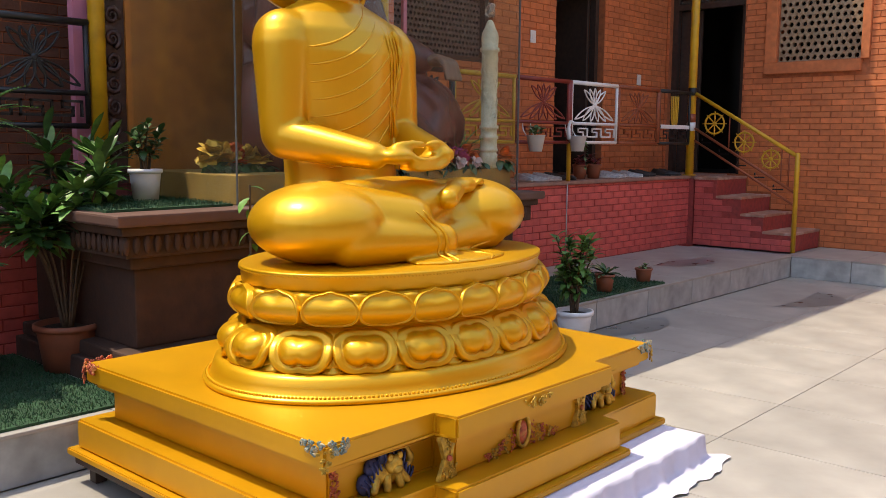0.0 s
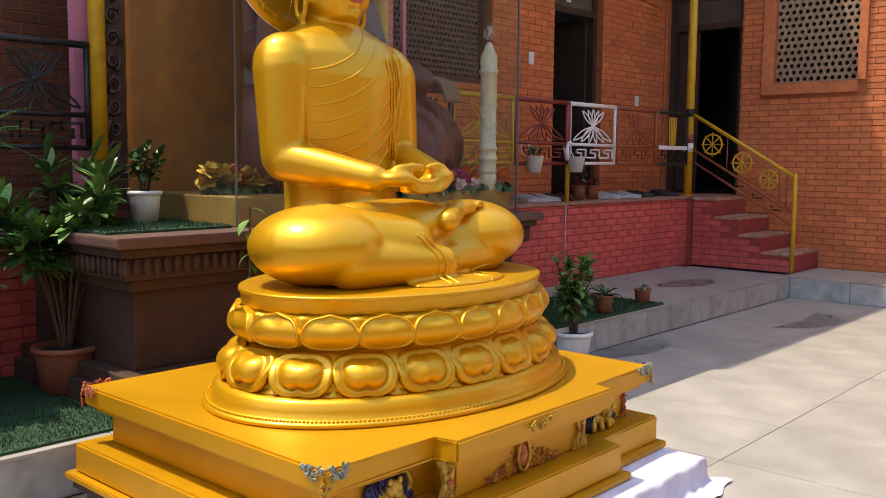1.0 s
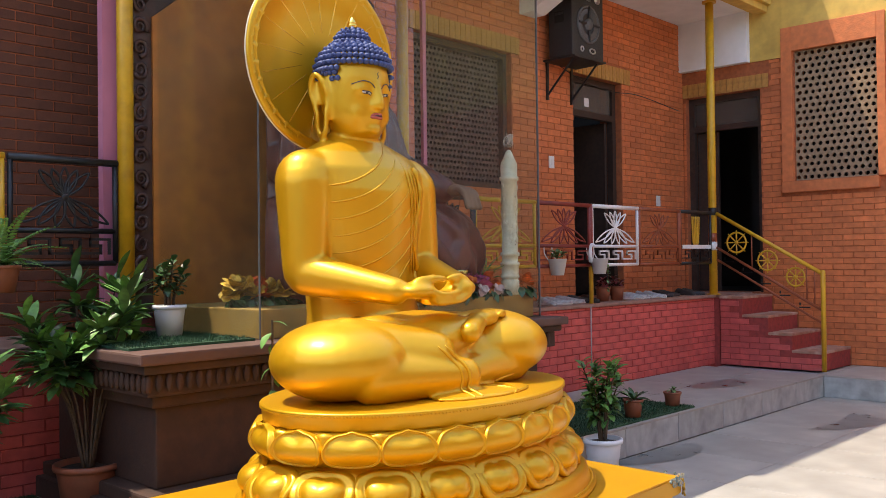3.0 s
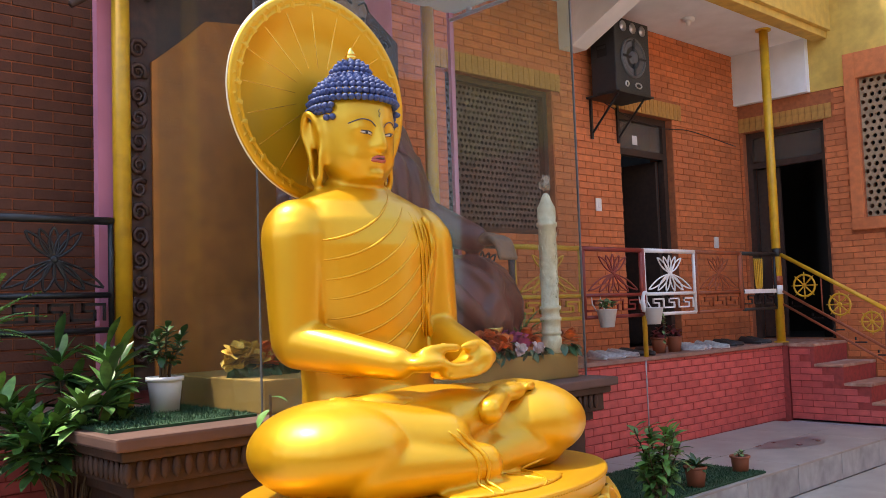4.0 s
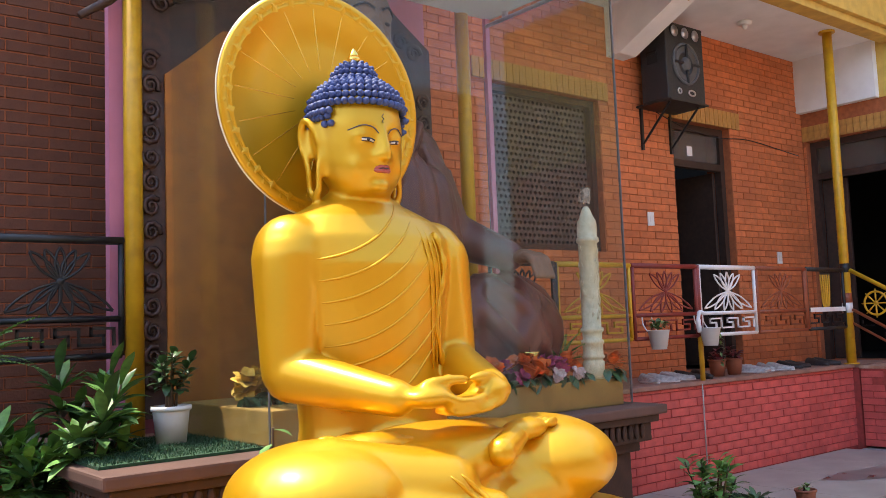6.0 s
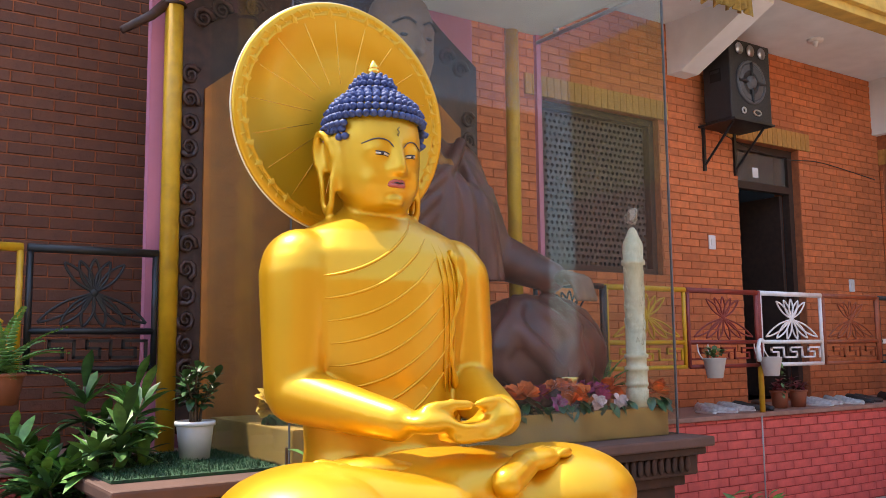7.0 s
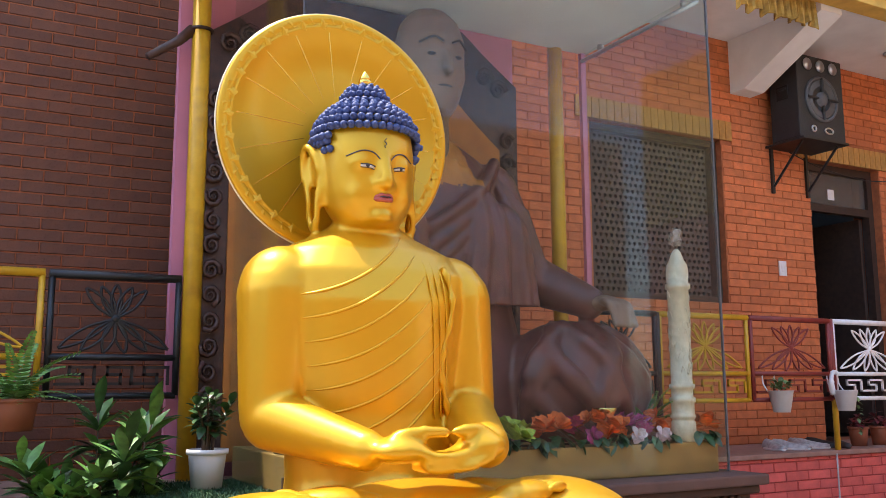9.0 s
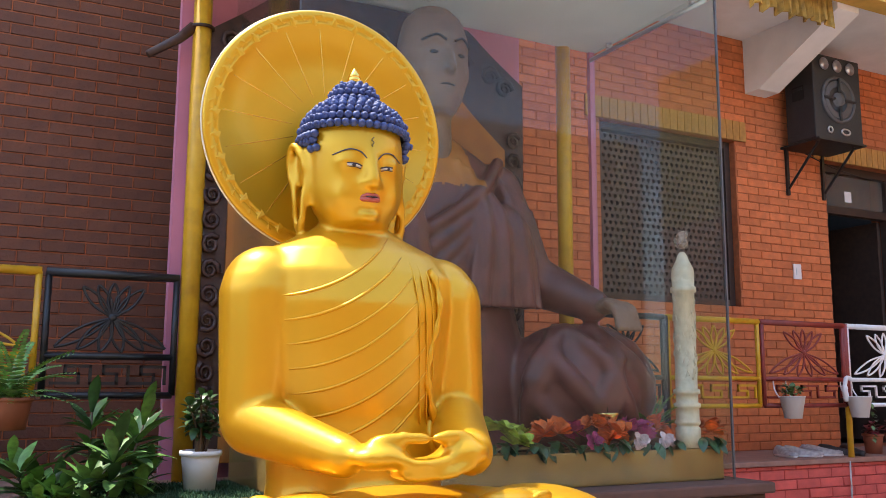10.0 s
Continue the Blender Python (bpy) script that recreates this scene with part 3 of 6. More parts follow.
switch_plate(10.38, 2.15)

# posts
def post(x, y, top=4.46, r=0.048, base=FLOOR):
    t = thing("veranda_post", "round yellow painted steel post carrying the veranda roof", "post", (x, y, base), "veranda posts")
    part("shaft", lathe(bmesh.new(), [(r, 0), (r, top - base - 0.02)], 20), YELLOW, t, smooth=True)
    part("base_plate", lathe(bmesh.new(), [(r * 1.6, 0), (r * 1.6, 0.012)], 20), YELLOW, t)
    part("cap_plate", lathe(bmesh.new(), [(r * 1.7, top - base - 0.02), (r * 1.7, top - base)], 20), YELLOW, t)
    return t


post(XR, 2.92), post(XR - 0.1, 5.29), post(XR, YS)
# added panel, stops skylight showing through the lattice holes
setting("wall_inner", boxes(((-5.2, YB + 0.9, 0.0), (2.98, YB + 1.0, 4.098))), DARK, "added near-black panel blocking sky behind the lattice window", "wall")

from mathutils.bvhtree import BVHTree

# ---- golden seated statue, lotus seat, halo and plinth; local +x is its front ----
ST = pose(-2.574, 3.042, 0.109, 0, 0, 0.2) @ Matrix.Scale(1.018, 4)


def torso_x(y, z):
    """Front of the chest."""
    y, z = y - 0.012, z - 0.055 * max(0.0, min(1.0, (z - 1.1) / 0.4))
    rows = [(0.90, -0.22, 0.24, 0.31), (1.08, -0.26, 0.21, 0.27), (1.25, -0.28, 0.20, 0.275), (1.42, -0.28, 0.215, 0.31), (1.55, -0.28, 0.215, 0.335), (1.65, -0.29, 0.19, 0.355), (1.72, -0.30, 0.15, 0.29), (1.78, -0.32, 0.105, 0.165), (1.84, -0.33, 0.088, 0.09)]
    for (z0, x0, a0, b0), (z1, x1, a1, b1) in zip(rows, rows[1:]):
        if z0 <= z <= z1:
            t = (z - z0) / (z1 - z0)
            c, a, b = x0 + t * (x1 - x0), a0 + t * (a1 - a0), b0 + t * (b1 - b0)
            return c - 0.11 + a * math.sqrt(max(0.0, 1 - (y / b) ** 2))
    return -0.3


TX, TY, TZ = -0.11, 0.012, 0.055


def capsule(bm, a, b, ra, rb, seg=16):
    a, b = Vector(a), Vector(b)
    pts, rad = [], []
    for i in range(-4, 13):
        if i < 0:
            k = math.cos(math.pi / 2 * -i / 4.3)
            pts.append(a + (a - b).normalized() * ra * math.sin(math.pi / 2 * -i / 4.3)), rad.append(ra * k)
        elif i <= 8:
            t = i / 8
            pts.append(a.lerp(b, t)), rad.append(ra + (rb - ra) * t)
        else:
            j = i - 8
            pts.append(b + (b - a).normalized() * rb * math.sin(math.pi / 2 * j / 4.3)), rad.append(rb * math.cos(math.pi / 2 * j / 4.3))
    return tube(bm, pts, rad, seg)


def golden_statue():
    bm = bmesh.new()
    lift = lambda z: z + TZ * max(0.0, min(1.0, (z - 1.1) / 0.4))
    loft(bm, [(x + TX, TY, lift(z), rx, ry) for x, z, rx, ry in ((-0.20, 0.80, 0.27, 0.36), (-0.22, 0.90, 0.24, 0.31), (-0.26, 1.08, 0.21, 0.27), (-0.28, 1.25, 0.20, 0.275), (-0.28, 1.42, 0.215, 0.31), (-0.28, 1.55, 0.215, 0.335), (-0.29, 1.65, 0.19, 0.355), (-0.30, 1.72, 0.15, 0.29), (-0.32, 1.78, 0.105, 0.165), (-0.33, 1.84, 0.088, 0.09), (-0.33, 1.94, 0.085, 0.088))], 32)
    for s in (-1, 1):
        ball(bm, (-0.29 + TX, s * 0.285 + TY, 1.595 + TZ), (0.128, 0.135, 0.132), 24, 16)
        fat = 0.008 if s > 0 else 0.0
        capsule(bm, (-0.28 + TX, s * 0.305 + TY, 1.575 + TZ), (-0.25 + TX, s * 0.328 + TY, 1.27), 0.124 + fat * 0.5, 0.094 + fat, 24)
        capsule(bm, (-0.24 + TX, s * 0.328 + TY, 1.255), (0.04, s * 0.185, 1.185), 0.090 + fat, 0.056 + fat, 24)
        # thigh and knee
        ball(bm, (-0.01, s * 0.43, 0.932), (0.27, 0.265, 0.155), 32, 20)
        capsule(bm, (-0.12, s * 0.22, 0.93), (0.04, s * 0.46, 0.925), 0.155, 0.145, 24)
    capsule(bm, (0.16, -0.42, 0.875), (0.25, -0.02, 0.855), 0.10, 0.070, 24)
    capsule(bm, (0.12, 0.42, 0.875), (0.17, 0.10, 0.850), 0.10, 0.065, 24)
    ball(bm, (0.0, 0.0, 0.88), (0.20, 0.34, 0.10), 24, 14)
    # crossed ankle rising over the thigh
    capsule(bm, (0.02, -0.42, 0.935), (0.15, -0.13, 0.915), 0.160, 0.125, 24)
    capsule(bm, (0.02, 0.42, 0.925), (0.08, 0.20, 0.900), 0.150, 0.110, 24)
    capsule(bm, (0.15, -0.14, 0.955), (0.12, 0.16, 1.025), 0.085, 0.050, 20)
    ball(bm, (-0.02, 0.0, 1.0), (0.22, 0.30, 0.10), 24, 14)
    # hem spread in front of the shins
    ball(bm, (0.30, 0.03, 0.785), (0.115, 0.27, 0.020), 24, 8)
    for k in range(13):
        a = (k - 6) / 6
        capsule(bm, (0.26, 0.03 + a * 0.20, 0.797), (0.405 - 0.075 * a * a, 0.03 + a * 0.265, 0.788), 0.009, 0.007, 8)
    # palms resting in the lap
    ball(bm, (0.10, -0.115, 1.185), (0.062, 0.085, 0.034), 18, 10)
    ball(bm, (0.10, 0.13, 1.190), (0.062, 0.075, 0.040), 18, 10)
    for k in range(4):
        x = 0.07 + 0.026 * k
        tube(bm, curve([(x, -0.08, 1.180), (x + 0.01, -0.02, 1.168), (x, 0.05, 1.175), (x - 0.005, 0.085, 1.188)], 4), 0.0135, 8)
        tube(bm, curve([(x, 0.14, 1.165), (x + 0.01, 0.06, 1.140), (x, -0.03, 1.135), (x, -0.07, 1.142)], 4), 0.0135, 8)
    tube(bm, curve([(0.10, -0.14, 1.215), (0.12, -0.08, 1.232), (0.125, -0.02, 1.232), (0.12, 0.015, 1.228)], 4), [0.02] * 4 + [0.017] * 8 + [0.012], 10)
    tube(bm, curve([(0.10, 0.15, 1.222), (0.12, 0.10, 1.236), (0.125, 0.06, 1.234), (0.12, 0.035, 1.230)], 4), [0.02] * 4 + [0.017] * 8 + [0.012], 10)
    # head
    HX = -0.402
    bm.verts.ensure_lookup_table()
    n0 = len(bm.verts)
    loft(bm, [(HX + 0.03, 0, 1.872, 0.05, 0.045), (HX + 0.025, 0, 1.887, 0.090, 0.092), (HX + 0.018, 0, 1.93, 0.113, 0.124), (HX + 0.008, 0, 1.98, 0.132, 0.143), (HX, 0, 2.04, 0.142, 0.150), (HX, 0, 2.10, 0.145, 0.152), (HX - 0.005, 0, 2.16, 0.138, 0.146), (HX - 0.01, 0, 2.21, 0.118, 0.126), (HX - 0.01, 0, 2.245, 0.085, 0.09), (HX - 0.01, 0, 2.26, 0.04, 0.04)], 32)
    # nose, brow, chin, cheeks, mouth
    capsule(bm, (HX + 0.137, 0, 2.088), (HX + 0.160, 0, 2.003), 0.015, 0.022, 12)
    for s in (-1, 1):
        ball(bm, (HX + 0.145, s * 0.022, 1.999), (0.015, 0.014, 0.012), 10, 8)
        ball(bm, (HX + 0.088, s * 0.062, 1.975), (0.040, 0.045, 0.055), 14, 10)
        tube(bm, curve([(HX + 0.14, s * 0.018, 2.078), (HX + 0.128, s * 0.055, 2.094), (HX + 0.095, s * 0.10, 2.078)], 6), 0.008, 8)
        ball(bm, (HX + 0.117, s * 0.058, 2.058), (0.022, 0.038, 0.022), 12, 8)
        # long ears
        tube(bm, curve([(HX + 0.010, s * 0.155, 2.04), (HX - 0.010, s * 0.172, 2.10), (HX - 0.042, s * 0.184, 2.12), (HX - 0.066, s * 0.184, 2.08), (HX - 0.055, s * 0.176, 2.02), (HX - 0.035, s * 0.172, 1.97), (HX - 0.040, s * 0.170, 1.915), (HX - 0.020, s * 0.168, 1.872), (HX + 0.006, s * 0.166, 1.905), (HX + 0.006, s * 0.158, 1.97), (HX + 0.008, s * 0.154, 2.03)], 4), 0.0135, 8)
        ball(bm, (HX - 0.035, s * 0.157, 2.055), (0.028, 0.008, 0.05), 10, 8)
    ball(bm, (HX + 0.118, 0, 1.908), (0.03, 0.04, 0.024), 14, 10)
    ball(bm, (HX + 0.128, 0, 1.963), (0.022, 0.036, 0.022), 14, 10)
    bm.verts.ensure_lookup_table()
    for v in list(bm.verts)[n0:]:
        v.co.z -= 0.10 * max(0.0, 2.14 - v.co.z)
    # ring folds of the neck
    for z, r in ((1.835, 0.112), (1.862, 0.098)):
        tube(bm, [(TX - 0.33 + r * math.cos(a * math.pi / 12), TY + r * math.sin(a * math.pi / 12), z + 0.012 * math.cos(a * math.pi / 12)) for a in range(24)], 0.014, 8, closed=True)
    body = melted(bm, 0.0105, 5)
    # folds of the robe as raised lines
    folds = []
    for k in range(8):
        z0, z1, y0, y1 = 1.82 - 0.066 * k, 1.62 - 0.070 * k, 0.085 + 0.018 * k, -0.285 + 0.012 * k
        y0 = min(y0, 0.19)
        pts = []
        for i in range(22):
            t = i / 21
            y = y0 + (y1 - y0) * t
            z = z1 + (z0 - z1) * (1 - t) ** 1.9
            pts.append((torso_x(y, z) - 0.0005, y, z))
        folds.append((pts, [0.0048 * min(1, 0.35 + 3 * i / 21, 0.35 + 3 * (21 - i) / 21) for i in range(22)]))
    for pts, rad in folds:
        tube(body, pts, rad, 8)
    # edge of the shawl down the left side
    edge = [(torso_x(0.20 + 0.015 * math.sin(7 * t), 1.72 - 0.60 * t) + 0.004, 0.20 + 0.02 * math.sin(9 * t), 1.72 - 0.60 * t) for t in [i / 24 for i in range(25)]]
    tube(body, edge, [0.011 + 0.005 * math.sin(i * 1.9) for i in range(25)], 8)
    for k in range(3):  # long pleats from the shoulder
        run = [(0.125 + 0.028 * k + 0.03 * u, 1.80 - 0.55 * u) for u in (0.0, 0.2, 0.4, 0.6, 0.8, 1.0)]
        tube(body, curve([(torso_x(y, z) + 0.0015, y, z) for y, z in run], 5), [0.0012] + [0.0030] * 24 + [0.0010], 8)
    for k in range(4):  # sleeve folds
        z = 1.47 - 0.08 * k
        tube(body, [(TX - 0.27 + 0.112 * math.cos(a), TY + 0.318 + 0.112 * math.sin(a), z - 0.05 + 0.05 * math.cos(a - 2.2)) for a in [-1.1 + 0.16 * i for i in range(16)]], [0.006 * math.sin(math.pi * (i + 0.5) / 16) + 0.001 for i in range(16)], 6)
    # hems and creases laid on the legs
    skin = BVHTree.FromBMesh(body)

    def laid(points, r, n=8):
        out = []
        for q in curve([(0, y, z) for y, z in points], n):
            spot = skin.ray_cast(Vector((1.2, q[1], q[2])), Vector((-1, 0, -0.15)))[0]
            if spot is not None:
                out.append(spot)
        if len(out) > 3:
            tube(body, out, [r * min(1, 0.3 + i * 0.25, 0.3 + (len(out) - 1 - i) * 0.25) for i in range(len(out))], 8)

    laid([(-0.13, 1.12), (-0.065, 1.04), (-0.06, 0.94), (-0.12, 0.84)], 0.009)
    laid([(-0.165, 1.12), (-0.10, 1.04), (-0.095, 0.94), (-0.155, 0.84)], 0.007)
    laid([(-0.02, 0.86), (0.10, 0.90), (0.22, 0.95), (0.34, 0.97)], 0.006)
    laid([(0.04, 0.84), (0.14, 0.86), (0.26, 0.86), (0.38, 0.85)], 0.005)
    laid([(0.10, 0.95), (0.20, 0.88), (0.32, 0.84), (0.42, 0.84)], 0.005)
    laid([(-0.50, 0.86), (-0.36, 0.83), (-0.22, 0.84)], 0.004)
    # feet lying on the thighs
    for s, x, y, turn in ((-1, 0.02, -0.265, -0.25), (1, 0.115, 0.255, 0.30)):
        foot = Matrix.Translation((x, y, 1.058)) @ Matrix.Rotation(turn, 4, "Z")
        f = bmesh.new()
        ball(f, (0, 0, 0), (0.056, 0.115, 0.036), 20, 12)
        capsule(f, (0.0, -s * 0.05, -0.010), (0.03, -s * 0.20, -0.045), 0.040, 0.046, 14)
        for k in range(5):
            ball(f, (-0.050 + 0.025 * k, s * (0.122 - 0.007 * k), 0.014), (0.0115 if k else 0.016, 0.036, 0.017), 12, 8)
        f.transform(foot)
        f = melted(f, 0.0048, 1)
        me = bpy.data.meshes.new("tmp")
        f.to_mesh(me)
        f.free()
        body.from_mesh(me)
    for f in body.faces:
        f.smooth = True
    # lips, eyes, brows, mark
    n0 = len(body.verts)
    for z, th in ((1.9680, 0.0058), (1.9565, 0.0070)):
        tube(body, curve([(HX + 0.124, -0.038, 1.9590), (HX + 0.147, -0.014, z), (HX + 0.150, 0, z - 0.0015), (HX + 0.147, 0.014, z), (HX + 0.124, 0.038, 1.9590)], 5), [0.002, 0.003, 0.0045] + [th] * 15 + [0.0045, 0.003, 0.002], 8, 1)
    tube(body, curve([(HX + 0.122, -0.040, 1.9590), (HX + 0.1535, -0.012, 1.9635), (HX + 0.1565, 0, 1.962), (HX + 0.1535, 0.012, 1.9635), (HX + 0.122, 0.040, 1.9590)], 6), 0.0016, 6, 3)
    for s in (-1, 1):
        eye = [(HX + 0.136, s * 0.025, 2.040), (HX + 0.1405, s * 0.046, 2.045), (HX + 0.1315, s * 0.068, 2.047), (HX + 0.104, s * 0.094, 2.053)]
        tube(body, curve(eye, 4), [0.001, 0.002, 0.0034, 0.0044, 0.0048, 0.0048, 0.0046, 0.0042, 0.0036, 0.003, 0.002, 0.0015, 0.001], 8, 2, flat=0.8)
        tube(body, curve([(x + 0.0035, y, z + 0.0040) for x, y, z in eye], 4), [0.0010] + [0.0019] * 11 + [0.0010], 6, 3)
        tube(body, curve([(x + 0.001, y, z - 0.0048) for x, y, z in eye], 4), 0.0010, 6, 3)
        ball(body, (HX + 0.1415, s * 0.054, 2.0455), (0.0042, 0.0070, 0.0040), 8, 6, 3)
        tube(body, curve([(HX + 0.149, s * 0.018, 2.066), (HX + 0.145, s * 0.038, 2.083), (HX + 0.1315, s * 0.070, 2.088), (HX + 0.103, s * 0.108, 2.074)], 5), 0.0017, 6, 6)
    tube(body, curve([(HX + 0.148, 0.004, 2.125), (HX + 0.148, -0.003, 2.117), (HX + 0.149, 0.004, 2.110), (HX + 0.149, -0.003, 2.103), (HX + 0.149, 0.001, 2.099)], 4), 0.0014, 6, 3)
    for v in list(body.verts)[n0:]:
        v.co.z -= 0.10 * max(0.0, 2.14 - v.co.z)
    # curls
    rnd = random.Random(2)

    def curl(p, n, r):
        n = Vector(n).normalized()
        ball(body, Vector(p) + n * r * 0.35, (r, r, r * 0.9), 8, 6, 4)
        ball(body, Vector(p) + n * r * 1.05 + Vector((rnd.uniform(-1, 1), rnd.uniform(-1, 1), -0.4)) * r * 0.25, (r * 0.55,) * 3, 7, 5, 4)

    def scalp(cx, cz, rx, ry, rz, z0, rows, r, low):
        for i in range(rows):
            th = math.pi / 2 * (i + 0.3) / rows
            n = max(5, round(2 * math.pi * math.cos(th) * (rx + ry) / 2 / (r * 1.62)))
            for k in range(n):
                a = 2 * math.pi * (k + 0.5 * (i % 2)) / n
                wide = math.cos(th) ** 0.75
                d = Vector((math.cos(a) * wide, math.sin(a) * wide, math.sin(th)))
                p = Vector((cx + rx * d.x, ry * d.y, cz + rz * d.z))
                if p.z >= low(a):
                    curl(p, (d.x / rx, d.y / ry, d.z / rz), r)

    hairline = lambda a: 2.139 if math.cos(a) > 0.45 else (2.085 if math.cos(a) > 0.2 else 2.03)
    for z, i in ((2.045, 0), (2.070, 1), (2.095, 0), (2.120, 1)):
        n = 38
        for k in range(n):
            a = 2 * math.pi * (k + 0.5 * i) / n
            if z >= hairline(a) and abs(math.sin(a)) < 0.97 or z >= 2.11 and z >= hairline(a):
                curl((HX + 0.142 * math.cos(a), 0.151 * math.sin(a), z), (math.cos(a), math.sin(a), 0.1), 0.0132)
    scalp(HX - 0.003, 2.128, 0.150, 0.160, 0.130, 0, 8, 0.0136, hairline)
    scalp(HX - 0.01, 2.235, 0.072, 0.076, 0.085, 0, 6, 0.0118, lambda a: 2.236)
    ball(body, (HX - 0.01, 0, 2.34), (0.022, 0.022, 0.018), 16, 10, 5)
    lathe(body, [(0.021, 0), (0.016, 0.014), (0.006, 0.028), (0.001, 0.036)], 14, centre=(HX - 0.01, 0, 2.345), mat=5)
    for v in body.verts:  # fuller head
        f = max(0.0, min(1.0, (v.co.z - 1.82) / 0.12))
        v.co.z += 0.065 * (v.co.z - 2.14) * f
        v.co.x, v.co.y = HX + (v.co.x - HX) * (1 + 0.05 * f), v.co.y * (1 + 0.05 * f)
    for f in body.faces:
        f.smooth = True
    ob = obj("seated_statue", body, [GOLD, LIPS, EYE_WHITE, EYE_DARK, HAIR, GOLD_SHINY, BROW])
    ob.matrix_basis = ST
    return tagged(ob, "golden seated statue with blue curled hair and draped robe", "statue")


golden_statue()


def oval(t, a, b, grow=0.0):
    """Point and outward normal of the oval at angle t."""
    p = Vector((b * math.cos(t), a * math.sin(t), 0))
    n = Vector((a * math.cos(t), b * math.sin(t), 0)).normalized()
    return p + n * grow, n


def petal_mesh(w, h, lower):
    """A lotus petal laid out round its middle: raised rim, groove and swollen pad; z up, +x outwards."""
    bm = bmesh.new()
    m = 44
    if lower:
        steps = (0.12, 0.25, 0.38, 0.48, 0.55, 0.62, 0.66, 0.70, 0.74, 0.80, 0.88, 0.94, 0.98, 1.0)
    else:
        steps = (0.2, 0.4, 0.6, 0.74, 0.80, 0.84, 0.87, 0.90, 0.93, 0.96, 0.985, 1.0)

    def place(r, a):
        c, q = math.cos(a), math.sin(a)
        k = (abs(c) ** 3.0 + abs(q) ** 3.0) ** (-1 / 3.0)
        u, v = c * k, q * k
        if lower:
            tip = math.exp(-((u / 0.22) ** 2)) * (1 if v < 0 else 0)
            v = v * 0.5 + 0.5 + 0.05 * tip * r
            u *= 0.86 + 0.14 * min(1, v * 1.6)
            centre = 0.62
            v = centre + (v - centre) * r
            heart = 0.68 * (1 - 0.13 * math.exp(-((c / 0.25) ** 2)))
            x = 0.050 * math.sqrt(max(0, 1 - (r / heart) ** 2)) if r < heart else 0.0
            x += 0.018 * max(0, min(1, (r - heart) / 0.05)) * (1 - max(0, min(1, (v - 0.55) / 0.2))) + 0.012 * max(0, (r - 0.7)) * (1 if v < 0.5 else 0)
            if r > 0.95:
                x -= 0.020 * (r - 0.95) / 0.05
            x += -0.058 * v + 0.016 * math.sin(math.pi * v)
        else:
            tip = math.exp(-((u / 0.20) ** 2)) * (1 if v > 0 else 0)
            v = v * 0.5 + 0.5
            u *= 1 - 0.16 * max(0, v - 0.5) * 2
            v += (0.07 * tip - 0.02) * r * (1 if v > 0.5 else 0)
            v = 0.45 + (v - 0.45) * r
            x = 0.016 * (1 - r ** 3) + 0.030 * math.sin(math.pi * min(1, max(0, v)) ** 0.9) + 0.012 * v
            x -= 0.012 * math.exp(-((u * r / 0.3) ** 2 - 0 + ((v - 0.78) / 0.10) ** 2)) if r < 0.84 else 0
            x += 0.013 * math.exp(-((r - 0.93) / 0.045) ** 2)
            if r > 0.96:
                x -= 0.014 * (r - 0.96) / 0.04
        return x, u * w * r, v * h

    mid = bm.verts.new(place(0.0001, 1.0))
    rows = [[bm.verts.new(place(r, 2 * math.pi * i / m)) for i in range(m)] for r in steps]
    for i in range(m):
        bm.faces.new((mid, rows[0][i], rows[0][(i + 1) % m]))
    for a, b in zip(rows, rows[1:]):
        for i in range(m):
            bm.faces.new((a[i], b[i], b[(i + 1) % m], a[(i + 1) % m]))
    bmesh.ops.recalc_face_normals(bm, faces=bm.faces)
    me = bpy.data.meshes.new("petal")
    bm.to_mesh(me)
    bm.free()
    me.materials.append(GOLD)
    for p in me.polygons:
        p.use_smooth = True
    return me


def tip_mesh(w, h, flip):
    """The fan-shaped end of a petal behind the row."""
    bm = bmesh.new()
    pts = [(0.0, 0.12), (0.35, 0.24), (0.65, 0.50), (0.85, 0.85), (0.95, 1.0), (1.0, 0.8)]
    rows = []
    for v, ww in pts:
        row = []
        for u in (-1, -0.6, -0.25, 0, 0.25, 0.6, 1):
            x = 0.012 * (1 - u * u) + 0.010 * v ** 3 - (0.014 if v == 1.0 else 0)
            x += -0.055 * (1 - v) if flip else 0.028 * math.sin(math.pi * min(1, 0.3 + 0.6 * v))
            zz = v + 0.06 * (1 - abs(u)) * v
            row.append(bm.verts.new((x, u * w * ww, h * (1 - zz) if flip else h * zz)))
        rows.append(row)
    for a, b in zip(rows, rows[1:]):
        for i in range(6):
            bm.faces.new((a[i], a[i + 1], b[i + 1], b[i]))
    me = bpy.data.meshes.new("petal_tip")
    bm.to_mesh(me)
    bm.free()
    me.materials.append(GOLD)
    for p in me.polygons:
        p.use_smooth = True
    return me


